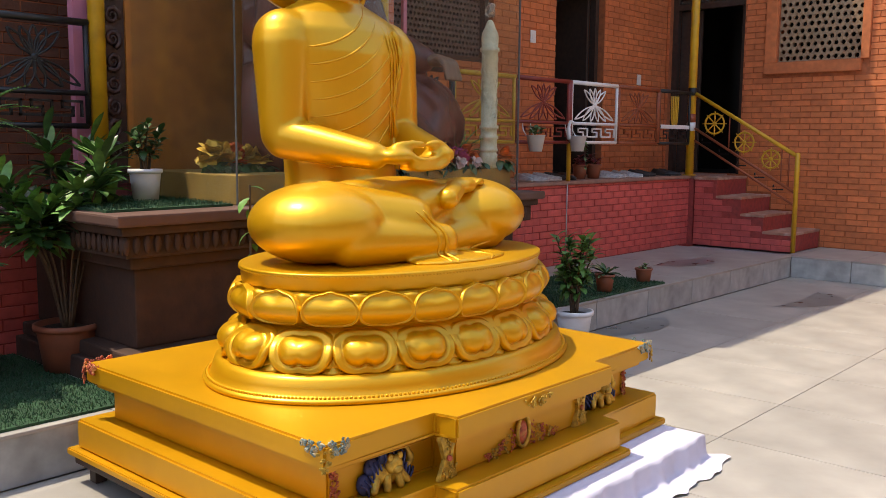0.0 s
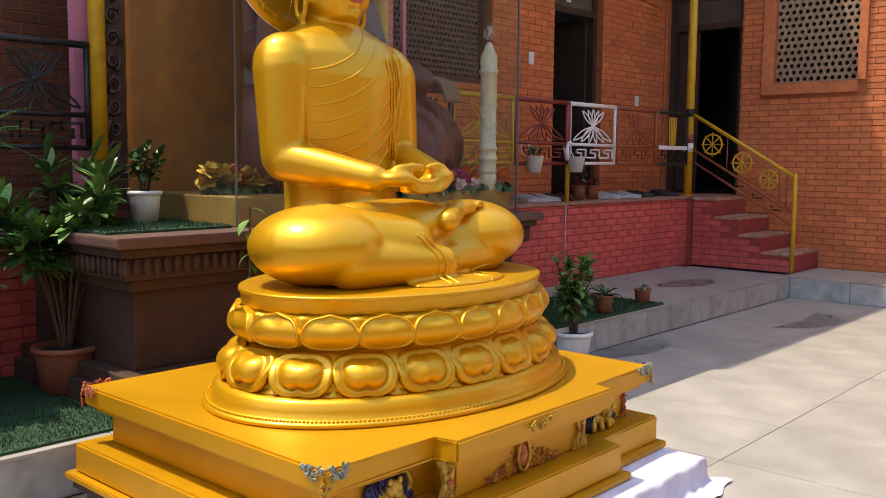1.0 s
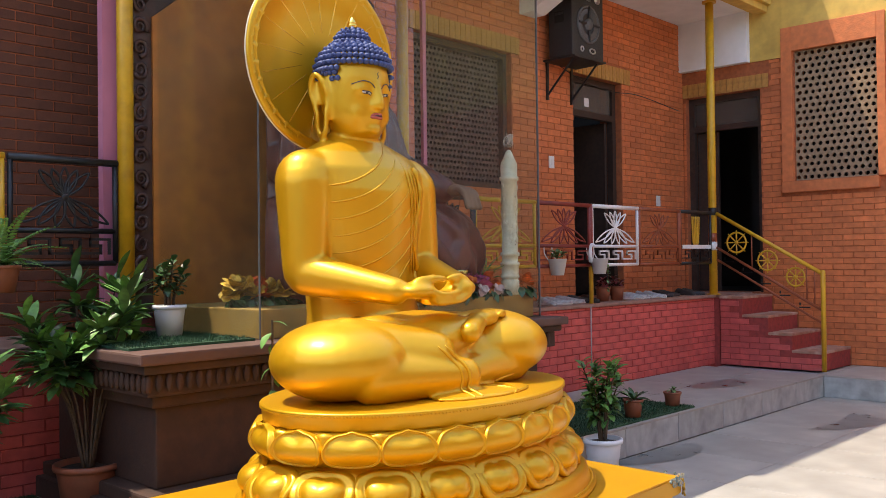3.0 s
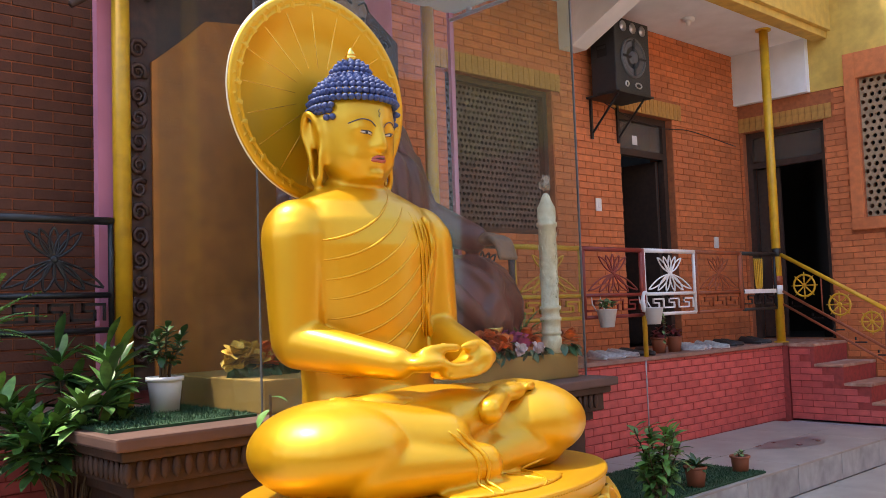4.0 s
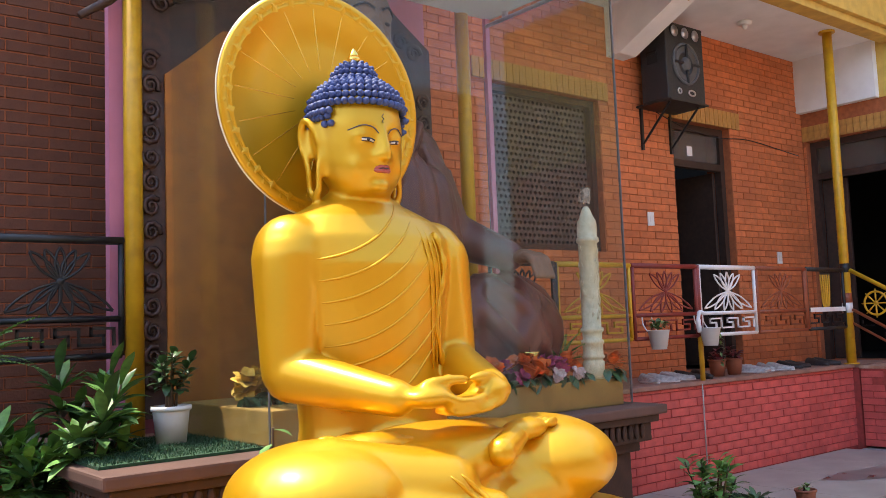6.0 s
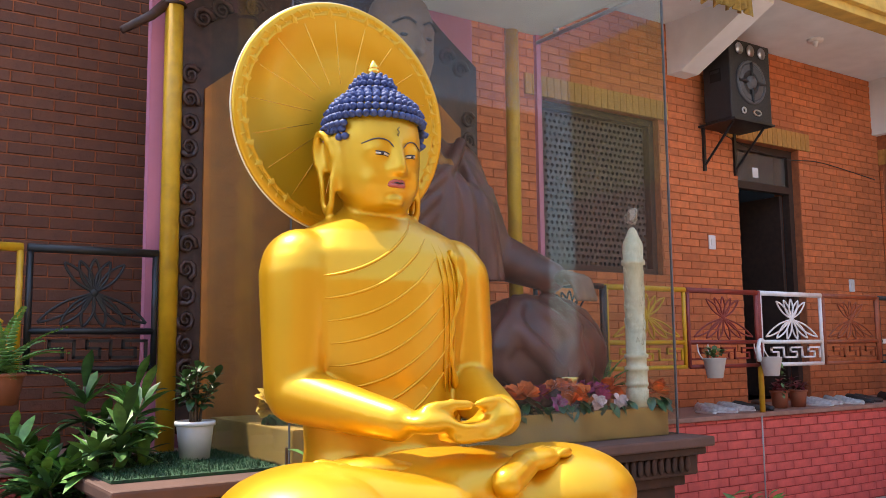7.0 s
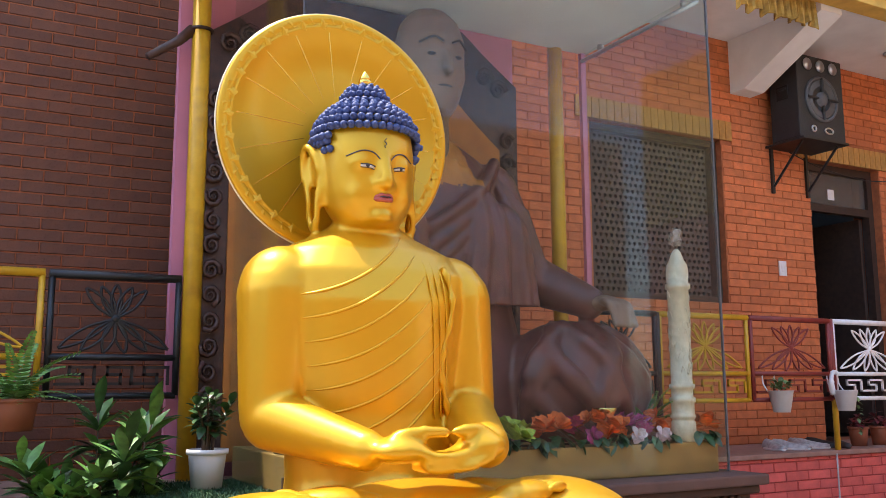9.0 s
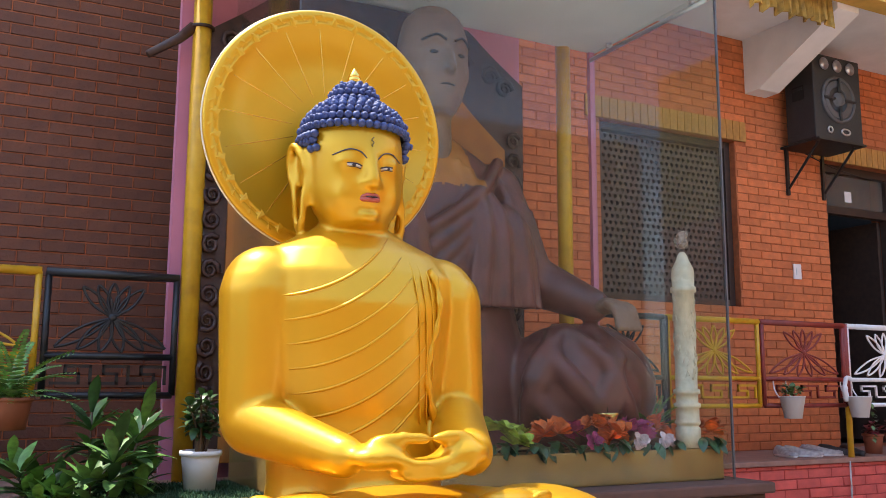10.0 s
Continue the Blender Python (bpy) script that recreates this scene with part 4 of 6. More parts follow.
def lotus_seat():
    t = thing("lotus_seat", "golden oval lotus seat with two rows of carved petals", "pedestal", ST)
    A, B = 0.865, 0.59
    part("base_ring", lathe(bmesh.new(), [(0.995, 0.351), (1.0, 0.36), (0.995, 0.368), (0.972, 0.372), (0.962, 0.378), (0.955, 0.40), (0.945, 0.425), (0.925, 0.44), (0.80, 0.442)], 96, B * 1.035, A * 1.012), GOLD, t, smooth=True)
    part("lower_core", lathe(bmesh.new(), [(0.80, 0.4425), (0.90, 0.443), (0.90, 0.47), (0.86, 0.55), (0.80, 0.575), (0.795, 0.59)], 96, B, A), GOLD, t, smooth=True)
    part("upper_core", lathe(bmesh.new(), [(0.78, 0.5905), (0.80, 0.591), (0.815, 0.62), (0.825, 0.70), (0.818, 0.715)], 96, B, A), GOLD, t, smooth=True)
    part("seat_rim", lathe(bmesh.new(), [(0.80, 0.7155), (0.82, 0.716), (0.826, 0.724), (0.830, 0.765), (0.838, 0.772), (0.838, 0.779), (0.825, 0.782), (0.5, 0.783)], 96, B, A), GOLD, t, smooth=True)
    bb = bmesh.new()
    for k in range(300):
        p, n = oval(2 * math.pi * k / 300, A * 0.990, B * 1.012)
        ball(bb, (p.x, p.y, 0.373), (0.0062,) * 3, 6, 4)
        p, n = oval(2 * math.pi * k / 300, A * 0.834, B * 0.834)
        ball(bb, (p.x, p.y, 0.769), (0.0045,) * 3, 6, 4)
    tagged(part("beading", bb, GOLD, t, "fine beaded edging"), kind="stuff")

    def around(count, a, b, z, me, name, shift):
        # even steps along the oval
        fine = [2 * math.pi * i / 2000 for i in range(2001)]
        run = [0.0]
        for s0, s1 in zip(fine, fine[1:]):
            run.append(run[-1] + (oval(s1, a, b)[0] - oval(s0, a, b)[0]).length)
        for k in range(count):
            want = run[-1] * ((k + shift) / count)
            i = int(np.searchsorted(run, want))
            p, n = oval(fine[i], a, b)
            o = new(name, me)
            o.parent = t
            o.matrix_basis = Matrix.Translation((p.x, p.y, z)) @ Matrix.Rotation(math.atan2(n.y, n.x), 4, "Z")
        return run[-1] / count

    around(18, A * 0.900, B * 0.900, 0.434, petal_mesh(0.120, 0.150, True), "petal", 0.5)
    around(18, A * 0.902, B * 0.902, 0.438, tip_mesh(0.036, 0.09, True), "petal_tip", 0.0)
    around(20, A * 0.815, B * 0.815, 0.592, petal_mesh(0.108, 0.128, False), "petal", 0.5)
    around(20, A * 0.815, B * 0.815, 0.63, tip_mesh(0.036, 0.080, False), "petal_tip", 0.0)
    return t


lotus_seat()


def halo():
    t = thing("halo_disc", "large golden halo disc with scalloped rim and engraved rays", "halo", ST @ Matrix.Translation((-0.57, -0.032, 2.218)) @ Matrix.Rotation(radians(90), 4, "Y"))
    R = 0.422
    part("disc", lathe(bmesh.new(), [(0.02, -0.016), (R * 0.99, -0.016), (R, -0.008), (R, 0.006), (R * 0.985, 0.012), (R * 0.925, 0.012), (R * 0.91, 0.004), (R * 0.90, 0.010), (R * 0.88, 0.010), (R * 0.87, 0.003), (R * 0.5, 0.001), (0.02, 0.0)], 96), GOLD, t, smooth=True)
    # paler gold all round the disc's edge
    part("rim_edge", tube(bmesh.new(), [((R + 0.001) * math.cos(a), (R + 0.001) * math.sin(a), -0.004) for a in [2 * math.pi * k / 96 for k in range(96)]], 0.004, 8, closed=True), HALO_EDGE, t, "pale gold rim edge", True)
    leaf = bmesh.new()
    rows = [[leaf.verts.new((u * 0.016 + (0.010 if j == 1 else 0), v * 0.020 - 0.01, 0.009 + 0.005 * (1 - abs(v)) * (1 - abs(u) * 0.6))) for v in (-1, 0, 1)] for j, u in enumerate((-1, 0, 1))]
    for a, b in zip(rows, rows[1:]):
        for i in range(2):
            leaf.faces.new((a[i], a[i + 1], b[i + 1], b[i]))
    me = bpy.data.meshes.new("rim_leaf")
    leaf.to_mesh(me)
    leaf.free()
    me.materials.append(GOLD)
    for k in range(64):
        o = new("rim_leaf", me)
        o.parent = t
        o.matrix_basis = Matrix.Rotation(2 * math.pi * k / 64, 4, "Z") @ Matrix.Translation((R * 0.930, 0.0, 0)) @ Matrix.Rotation(0.5 if k % 2 else -0.5, 4, "Z")
    for k in range(18):
        a = 2 * math.pi * (k + 0.3) / 18
        part("ray", tube(bmesh.new(), [(r * R * math.cos(a), r * R * math.sin(a), 0.0015) for r in (0.3, 0.5, 0.86)], [0.0010, 0.0014, 0.0016], 6), GOLD_SHINY, t)
    part("stay", boxes(((-0.02, -0.03, -0.05), (0.9, 0.03, -0.02)), bevel=0.004), GOLD, t)
    return t


halo()


def plinth():
    t = thing("statue_plinth", "stepped golden plinth with painted corner ornaments and relief panels", "plinth", ST)
    X0, X1, Y0, Y1, P0, P1, PX = -0.80, 0.66, -0.98, 0.94, -0.50, 0.46, 0.10

    def tier(name, grow, z0, z1, bevel=0.008):
        bm = bmesh.new()
        pts = [(X0 - grow, Y0 - grow), (X1 + grow, Y0 - grow), (X1 + grow, P0 - grow), (X1 + PX + grow, P0 - grow), (X1 + PX + grow, P1 + grow), (X1 + grow, P1 + grow), (X1 + grow, Y1 + grow), (X0 - grow, Y1 + grow)]
        lo, hi = [bm.verts.new((*p, z0)) for p in pts], [bm.verts.new((*p, z1)) for p in pts]
        bm.faces.new(lo[::-1]), bm.faces.new(hi)
        for k in range(8):
            bm.faces.new((lo[k], lo[(k + 1) % 8], hi[(k + 1) % 8], hi[k]))
        bmesh.ops.bevel(bm, geom=list(bm.edges), offset=bevel, segments=2, affect="EDGES")
        return part(name, bm, GOLD_FLAT, t)

    tier("top_slab", 0.0, 0.272, 0.350)
    tier("body", -0.075, 0.118, 0.272)
    tier("cove", -0.03, 0.248, 0.2715, 0.004)
    tier("lower_ledge", 0.03, 0.0, 0.118)
    tier("foot", 0.062, -0.028, 0.0, 0.005)
    rnd = random.Random(9)

    def carving(name, at, yaw, w, h, d, mat, label, n=26):
        """A lump of small scrolls filling a rounded triangle, facing +x before the turn."""
        bm = bmesh.new()
        for _ in range(n):
            u, v = rnd.uniform(-1, 1), rnd.random()
            if abs(u) > 1 - 0.75 * (1 - v):
                u *= 0.35
            r = rnd.uniform(0.10, 0.2) * min(w, h)
            c = Vector((d * rnd.uniform(0.1, 0.7), u * (w - r), v * h))
            pts = [c + Vector((0.25 * r * k / 6, r * (1 - k / 9) * math.cos(k * 1.05 + _), r * (1 - k / 9) * math.sin(k * 1.05 + _))) for k in range(7)]
            tube(bm, pts, [r * 0.55 * (1 - k / 11) for k in range(7)], 6)
        ob = part(name, bm, mat, t, label, True)
        ob.matrix_basis = Matrix.Translation(at) @ Matrix.Rotation(yaw, 4, "Z")
        return ob

    for cx, cy, yaw, mat, label in ((X1, Y0, -0.78, ORN_TEAL, "teal and gold corner carving"), (X1, Y1, 0.78, ORN_TEAL, "teal and gold corner carving"), (X0, Y0, -2.3, ORN_RED, "red and gold corner carving")):
        for off, a2 in ((Vector((0, 0.055 if cy < 0 else -0.055, 0)), 0.0), (Vector((-0.055 if cx > 0 else 0.055, 0, 0)), -1.57 if cy < 0 else 1.57)):
            carving("corner_scroll", Vector((cx, cy, 0.318)) + off, a2 if cx > 0 or a2 else 3.14, 0.075, 0.040, 0.016, mat, label, 44)
        carving("corner_drop", (cx, cy, 0.268), yaw, 0.035, 0.07, 0.016, ORN_GOLD if mat is ORN_TEAL else mat, "gilt corner pendant", 24)
    F, G = X1 - 0.075, X1 + PX - 0.075
    # flaming jewel crest: oval medallion between falling scrolls
    yc = -0.05
    part("medallion", ball(bmesh.new(), (G + 0.004, yc, 0.178), (0.012, 0.030, 0.044), 20, 12), ORN_RED, t, "red oval medallion", True)
    part("medallion_ring", tube(bmesh.new(), [(G + 0.010, yc + 0.036 * math.cos(a), 0.178 + (0.052 if math.sin(a) < 0 else 0.066) * math.sin(a)) for a in [2 * math.pi * k / 32 for k in range(32)]], 0.008, 8, closed=True), ORN_GOLD, t, "gilt pointed ring", True)
    for s in (-1, 1):
        for k in range(5):
            carving("crest_scroll", (G + 0.002, yc + s * (0.062 + 0.034 * k), 0.122), 0, 0.030, 0.088 - 0.015 * k, 0.016, ORN_RED if k % 2 == 0 else ORN_GOLD, "red and gilt scroll", 16)
    carving("top_scroll", (X1 + PX + 0.002, -0.055, 0.296), 0, 0.105, 0.034, 0.014, ORN_GOLD, "gilt leaf scroll", 56)
    for y in (-0.47, 0.33):
        bm = bmesh.new()
        for z0, z1, w0, w1 in ((0.119, 0.135, 0.050, 0.046), (0.135, 0.190, 0.044, 0.020), (0.190, 0.255, 0.020, 0.042), (0.255, 0.270, 0.046, 0.048)):
            vs = [bm.verts.new((G + dx, y + sy * ww, z)) for z, ww in ((z0, w0), (z1, w1)) for dx, sy in ((0.0, -1), (0.014, -0.9), (0.014, 0.9), (0.0, 1))]
            for q in range(3):
                bm.faces.new((vs[q], vs[q + 1], vs[q + 5], vs[q + 4]))
            bm.faces.new((vs[4], vs[5], vs[6], vs[7])), bm.faces.new((vs[0], vs[1], vs[2], vs[3]))
        part("baluster", bm, ORN_GOLD, t, "gilt waisted baluster")
        for k, (z, w) in enumerate(((0.122, 0.044), (0.160, 0.026), (0.205, 0.024), (0.232, 0.036))):
            carving("baluster_scroll", (G + 0.010, y, z), 0, w, 0.042, 0.012, ORN_GOLD, "gilt leaf relief", 20)
        part("bead", ball(bmesh.new(), (G + 0.018, y, 0.192), (0.010, 0.011, 0.011), 10, 8), ORN_RED, t, "red bead", True)
    for y, yy in ((-0.885, -0.67), (0.835, 0.61)):
        for k in range(4):
            carving("corner_pillar", (F, y, 0.12 + 0.036 * k), 0, (0.034, 0.026, 0.030, 0.040)[k], 0.040, 0.018, ORN_RED, "red carved corner pillar", 22)
        # crouching guardian beast as a plain carved relief
        g = bmesh.new()
        ball(g, (F + 0.012, yy, 0.170), (0.030, 0.085, 0.040), 20, 12)
        ball(g, (F + 0.034, yy + 0.015, 0.200), (0.030, 0.036, 0.034), 18, 12)
        ball(g, (F + 0.056, yy + 0.015, 0.190), (0.016, 0.022, 0.015), 12, 8)
        for q in (-1, 1):
            ball(g, (F + 0.045, yy + 0.015 + q * 0.022, 0.228), (0.010, 0.012, 0.014), 8, 6)
            capsule(g, (F + 0.022, yy + q * 0.055, 0.160), (F + 0.040, yy + q * 0.075, 0.135), 0.020, 0.014, 10)
            capsule(g, (F + 0.035, yy + q * 0.025 + 0.01, 0.160), (F + 0.046, yy + q * 0.030 + 0.01, 0.130), 0.016, 0.014, 10)
        tube(g, curve([(F + 0.01, yy + 0.08, 0.16), (F + 0.02, yy + 0.11, 0.19), (F + 0.02, yy + 0.095, 0.23), (F + 0.02, yy + 0.075, 0.245)], 5), [0.014] * 8 + [0.010] * 7 + [0.004], 8)
        part("relief_beast", g, ORN_GOLD, t, "gilt carved relief beast", True)
        for q, (dy, z, a) in enumerate(((-0.085, 0.150, 0.3), (-0.055, 0.195, 0.15), (0.0, 0.225, 0.0), (0.05, 0.205, -0.15), (0.085, 0.150, -0.3))):
            bm = bmesh.new()
            ball(bm, (0, 0, 0), (0.020, 0.034, 0.042), 14, 10)
            for e in range(3):
                tube(bm, curve([(0.017, -0.02 + 0.02 * e, 0.03), (0.024, -0.014 + 0.016 * e, 0.0), (0.016, -0.02 + 0.02 * e, -0.032)], 4), 0.004, 6)
            o = part("mane", bm, ORN_BLUE, t, "dark blue painted mane lock", True)
            o.matrix_basis = Matrix.Translation((F + 0.010, yy + dy, z)) @ Matrix.Rotation(a * 2, 4, "X")
    return t


plinth()

# low table under the plinth, with a white cloth over its front
TZ0, TZ1 = (GROUND + 0.004 - 0.109) / 1.018, -0.030
tb = thing("low_table", "low brown wooden table carrying the golden plinth", "table", ST)
part("tabletop", boxes(((-0.84, -1.02, TZ1 - 0.035), (0.90, 0.98, TZ1 - 0.002)), bevel=0.005), DOOR_WOOD, tb)
for lx in (-0.80, 0.83):
    for ly in (-0.98, 0.91):
        part("leg", boxes(((lx, ly, TZ0), (lx + 0.05, ly + 0.05, TZ1 - 0.036)), bevel=0.003), DOOR_WOOD, tb)


def cloth_sheet():
    """Lies on the table's front, falls over two edges and runs out on the paving."""
    X0, X1, Y0, Y1 = 0.20, 0.91, -1.04, 0.985
    edge = [(X0 + (X1 - X0) * k / 30, Y1, 0, 1) for k in range(30)] + [(X1, Y1 - (Y1 - Y0) * k / 90, 1, 0) for k in range(91)]
    corner = 30
    bm = bmesh.new()
    rows = []
    for q, (dz, g) in enumerate(((0.0, 0.0), (-0.004, 0.010), (-0.018, 0.015), (-0.05, 0.018), (-0.085, 0.024), (-0.105, 0.04), (TZ0 - TZ1 + 0.004, 0.08), (TZ0 - TZ1 + 0.001, 0.13))):
        row = []
        for k, (x, y, dx, dy) in enumerate(edge):
            near = max(0.0, 1 - abs(k - corner) / 5)
            dx, dy = (dx * (1 - near) + near * 0.75, dy * (1 - near) + near * 0.75) if near else (dx, dy)
            fold = (0.010 * math.sin(k * 0.55) + 0.007 * math.sin(k * 1.3 + 1)) * min(1, q / 4)
            out = g * (1 if dx > 0.5 else 0.35) + fold
            lie = 0.004 * (1 + math.sin(k * 0.9)) if q > 5 else 0.0
            row.append(bm.verts.new((x + dx * out, y + dy * out, TZ1 + max(dz, TZ0 - TZ1 + 0.001) + lie)))
        rows.append(row)
    for a, b in zip(rows, rows[1:]):
        for k in range(len(edge) - 1):
            bm.faces.new((a[k], a[k + 1], b[k + 1], b[k]))
    inner = [bm.verts.new((X0, y, TZ1)) for x, y, *_ in edge]
    for k in range(len(edge) - 1):
        if edge[k + 1][1] < Y1 - 1e-6 or edge[k][1] < Y1 - 1e-6:
            bm.faces.new((inner[k], inner[k + 1], rows[0][k + 1], rows[0][k]))
    bm.faces.new([*rows[0][:31], inner[30]])
    bmesh.ops.remove_doubles(bm, verts=bm.verts, dist=1e-5)
    cl = obj("tablecloth", bm, CLOTH, True)
    cl.matrix_basis = ST
    return tagged(cl, "white cloth with soft folds hanging over the low table", "cloth")


cloth_sheet()
# ---- stone plinth and glass shrine ----
bm = bmesh.new()
PX0, PX1, PY0, PY1 = -4.89, -3.69, 2.38, 5.58
t = thing("shrine_plinth", "dark carved stone plinth with a pinkish slab top", "plinth")
for name, grow, z0, z1, mat in (("foot", 0.0, SLAB, 0.30, STONE), ("foot_moulding", -0.04, 0.30, 0.37, STONE), ("die", -0.13, 0.37, 0.76, STONE), ("neck_moulding", -0.09, 0.76, 0.82, STONE), ("cornice", -0.04, 0.82, 0.93, STONE), ("fillet", -0.005, 0.93, 0.975, STONE), ("top_slab", 0.03, 0.975, 1.03, STONE_TOP)):
    g = -grow
    part(name, boxes(((PX0, PY0 + g, z0), (PX1 - g, PY1 - g, z1)), bevel=0.012), mat, t)
bb = bmesh.new()
rnd = random.Random(4)
for k in range(58):
    y = PY0 + 0.04 + k * 0.053
    ball(bb, (PX1 - 0.03, y, 0.885), (0.014, 0.02, 0.045), 8, 6)
for k in range(20):
    ball(bb, (PX1 - 0.05 - k * 0.053, PY0 + 0.03, 0.885), (0.02, 0.014, 0.045), 8, 6)
tagged(part("leaf_carving", bb, STONE, t, "worn carved leaf band", True), kind="stuff")
# ledge inside the glass
LEDGE, GY = 1.19, 5.51
tagged(obj("shrine_ledge", boxes(((-4.86, 3.14, 1.031), (-3.86, 5.46, LEDGE)), bevel=0.008), OCHRE), "ochre painted ledge inside the glass shrine", "ledge")
setting("wall_pink", boxes(((-5.06, 2.83, 1.031), (-5.0, 4.95, 3.80))), PINK, "pink painted back panel of the shrine", "wall")
sc = thing("shrine_canopy", "white painted canopy slab over the glass shrine", "canopy")
part("slab", boxes(((-4.99, 2.66, 3.715), (-3.80, GY + 0.03, 3.80)), bevel=0.006), PLASTER, sc)
part("trim", boxes(((-3.80, 2.64, 3.72), (-3.78, GY + 0.05, 3.83)), bevel=0.004), YELLOW_WALL, sc)
gc = thing("glass_shrine", "tall clear glass panes with thin dark joints", "glass case")
for nm, lo, hi in (("front_pane", (-3.846, 3.12, 1.033), (-3.838, GY, 3.71)), ("side_pane", (-4.98, GY - 0.008, 1.033), (-3.848, GY, 3.71)), ("side_pane", (-4.98, 3.12, 1.033), (-3.848, 3.128, 3.71))):
    g = part(nm, boxes((lo, hi)), GLASS, gc)
    g.visible_shadow = False
part("corner_joint", boxes(((-3.848, GY - 0.004, 1.033), (-3.836, GY + 0.006, 3.71))), GREY_CONE, gc)
part("corner_joint", boxes(((-3.848, 3.114, 1.033), (-3.836, 3.119, 3.71))), GREY_CONE, gc)
part("top_tube", tube(bmesh.new(), [(-4.95, GY - 0.03, 3.65), (-3.87, GY - 0.03, 3.65)], 0.014, 10), SILVER, gc, "steel tube along the top edge", True)
for x in (-3.98, -4.75):
    part("clamp", lathe(bmesh.new(), [(0.022, 0), (0.022, 0.03)], 14, centre=(x, GY - 0.03, 3.665)), SILVER, gc, smooth=True)
part("edge_channel", boxes(((-4.985, GY - 0.035, 1.033), (-4.955, GY + 0.005, 3.71))), PINK, gc)


def monk_statue():
    """A large seated figure in a robe, one plain mesh."""
    bm = bmesh.new()
    cx, cy = -4.56, 4.10
    loft(bm, [(cx, cy, 1.12, 0.30, 0.75), (cx, cy, 1.5, 0.30, 0.62), (cx - 0.02, cy, 1.9, 0.27, 0.52), (cx - 0.04, cy, 2.3, 0.25, 0.50), (cx - 0.06, cy, 2.6, 0.22, 0.48), (cx - 0.08, cy, 2.75, 0.17, 0.36), (cx - 0.08, cy, 2.86, 0.11, 0.16), (cx - 0.06, cy, 2.98, 0.10, 0.12)], 28)
    for s in (-1, 1):
        k = 1.0 if s > 0 else 0.55
        ball(bm, (cx + 0.18, cy + s * 0.78 * k, 1.48), (0.36, 0.42 * k, 0.36), 24, 16)
        capsule(bm, (cx - 0.06, cy + s * 0.42, 2.58), (cx + 0.0, cy + s * 0.62 * k, 2.10), 0.17, 0.15, 20)
        capsule(bm, (cx + 0.0, cy + s * 0.62 * k, 2.10), (cx + 0.36, cy + s * 0.80 * k, 1.93), 0.15, 0.09, 20)
    rnd = random.Random(3)
    for k in range(11):  # drapery ridges over the knee
        a0 = -1.25 + 0.27 * k
        pts = []
        for j in range(9):
            el = 1.25 - 0.28 * j
            az = a0 + 0.30 * math.sin(j * 0.7 + k * 1.7) + 0.05 * j
            pts.append((cx + 0.18 + 0.365 * math.cos(el) * math.cos(az), cy + 0.78 + 0.425 * math.cos(el) * math.sin(az), 1.48 + 0.365 * math.sin(el)))
        tube(bm, pts, [0.052 * math.sin(math.pi * (j + 0.7) / 9.4) + 0.006 for j in range(9)], 8)
    for k in range(7):
        for s in (-1, 1):
            tube(bm, curve([(cx + 0.12, cy + s * (0.10 + 0.05 * k), 2.70 - 0.05 * k), (cx + 0.235, cy + s * (0.16 + 0.05 * k), 2.35), (cx + 0.27, cy + s * (0.10 + 0.07 * k), 1.90)], 6), 0.042 if k % 2 else 0.022, 8)
    for k in range(6):  # sleeve folds
        tube(bm, curve([(cx + 0.10, cy + 0.36 + 0.04 * k, 2.62 - 0.03 * k), (cx + 0.17, cy + 0.46 + 0.04 * k, 2.35 - 0.05 * k), (cx + 0.16 + 0.02 * k, cy + 0.50 + 0.05 * k, 2.06 - 0.03 * k)], 6), 0.026, 8)
    for k in range(5):  # shawl sweeping from the shoulder across the chest
        tube(bm, curve([(cx + 0.05, cy + 0.40 - 0.03 * k, 2.74 - 0.05 * k), (cx + 0.20, cy + 0.20 - 0.02 * k, 2.52 - 0.09 * k), (cx + 0.22, cy - 0.10, 2.30 - 0.11 * k), (cx + 0.16, cy - 0.36, 2.16 - 0.12 * k)], 6), 0.036 - 0.003 * k, 8)
    body = melted(bm, 0.015, 2)
    for v in body.verts:  # the far side keeps close to the throne's middle
        edge = 3.24 + (-4.0 - v.co.x) * 0.8
        if v.co.y < edge:
            v.co.y = edge + (v.co.y - edge) * 0.1
    head = bmesh.new()
    hx = cx + 0.02
    loft(head, [(hx + 0.03, cy, 2.83, 0.06, 0.06), (hx + 0.03, cy, 2.86, 0.13, 0.11), (hx + 0.02, cy, 2.93, 0.17, 0.15), (hx + 0.01, cy, 3.02, 0.19, 0.18), (hx, cy, 3.14, 0.20, 0.195), (hx, cy, 3.27, 0.20, 0.195), (hx - 0.01, cy, 3.38, 0.17, 0.165), (hx - 0.02, cy, 3.45, 0.11, 0.11), (hx - 0.02, cy, 3.475, 0.04, 0.04)], 28)
    capsule(head, (hx + 0.19, cy, 3.17), (hx + 0.225, cy, 3.06), 0.022, 0.034, 12)
    ball(head, (hx + 0.165, cy, 2.995), (0.03, 0.062, 0.016), 12, 8)
    ball(head, (hx + 0.165, cy, 2.962), (0.03, 0.050, 0.018), 12, 8)
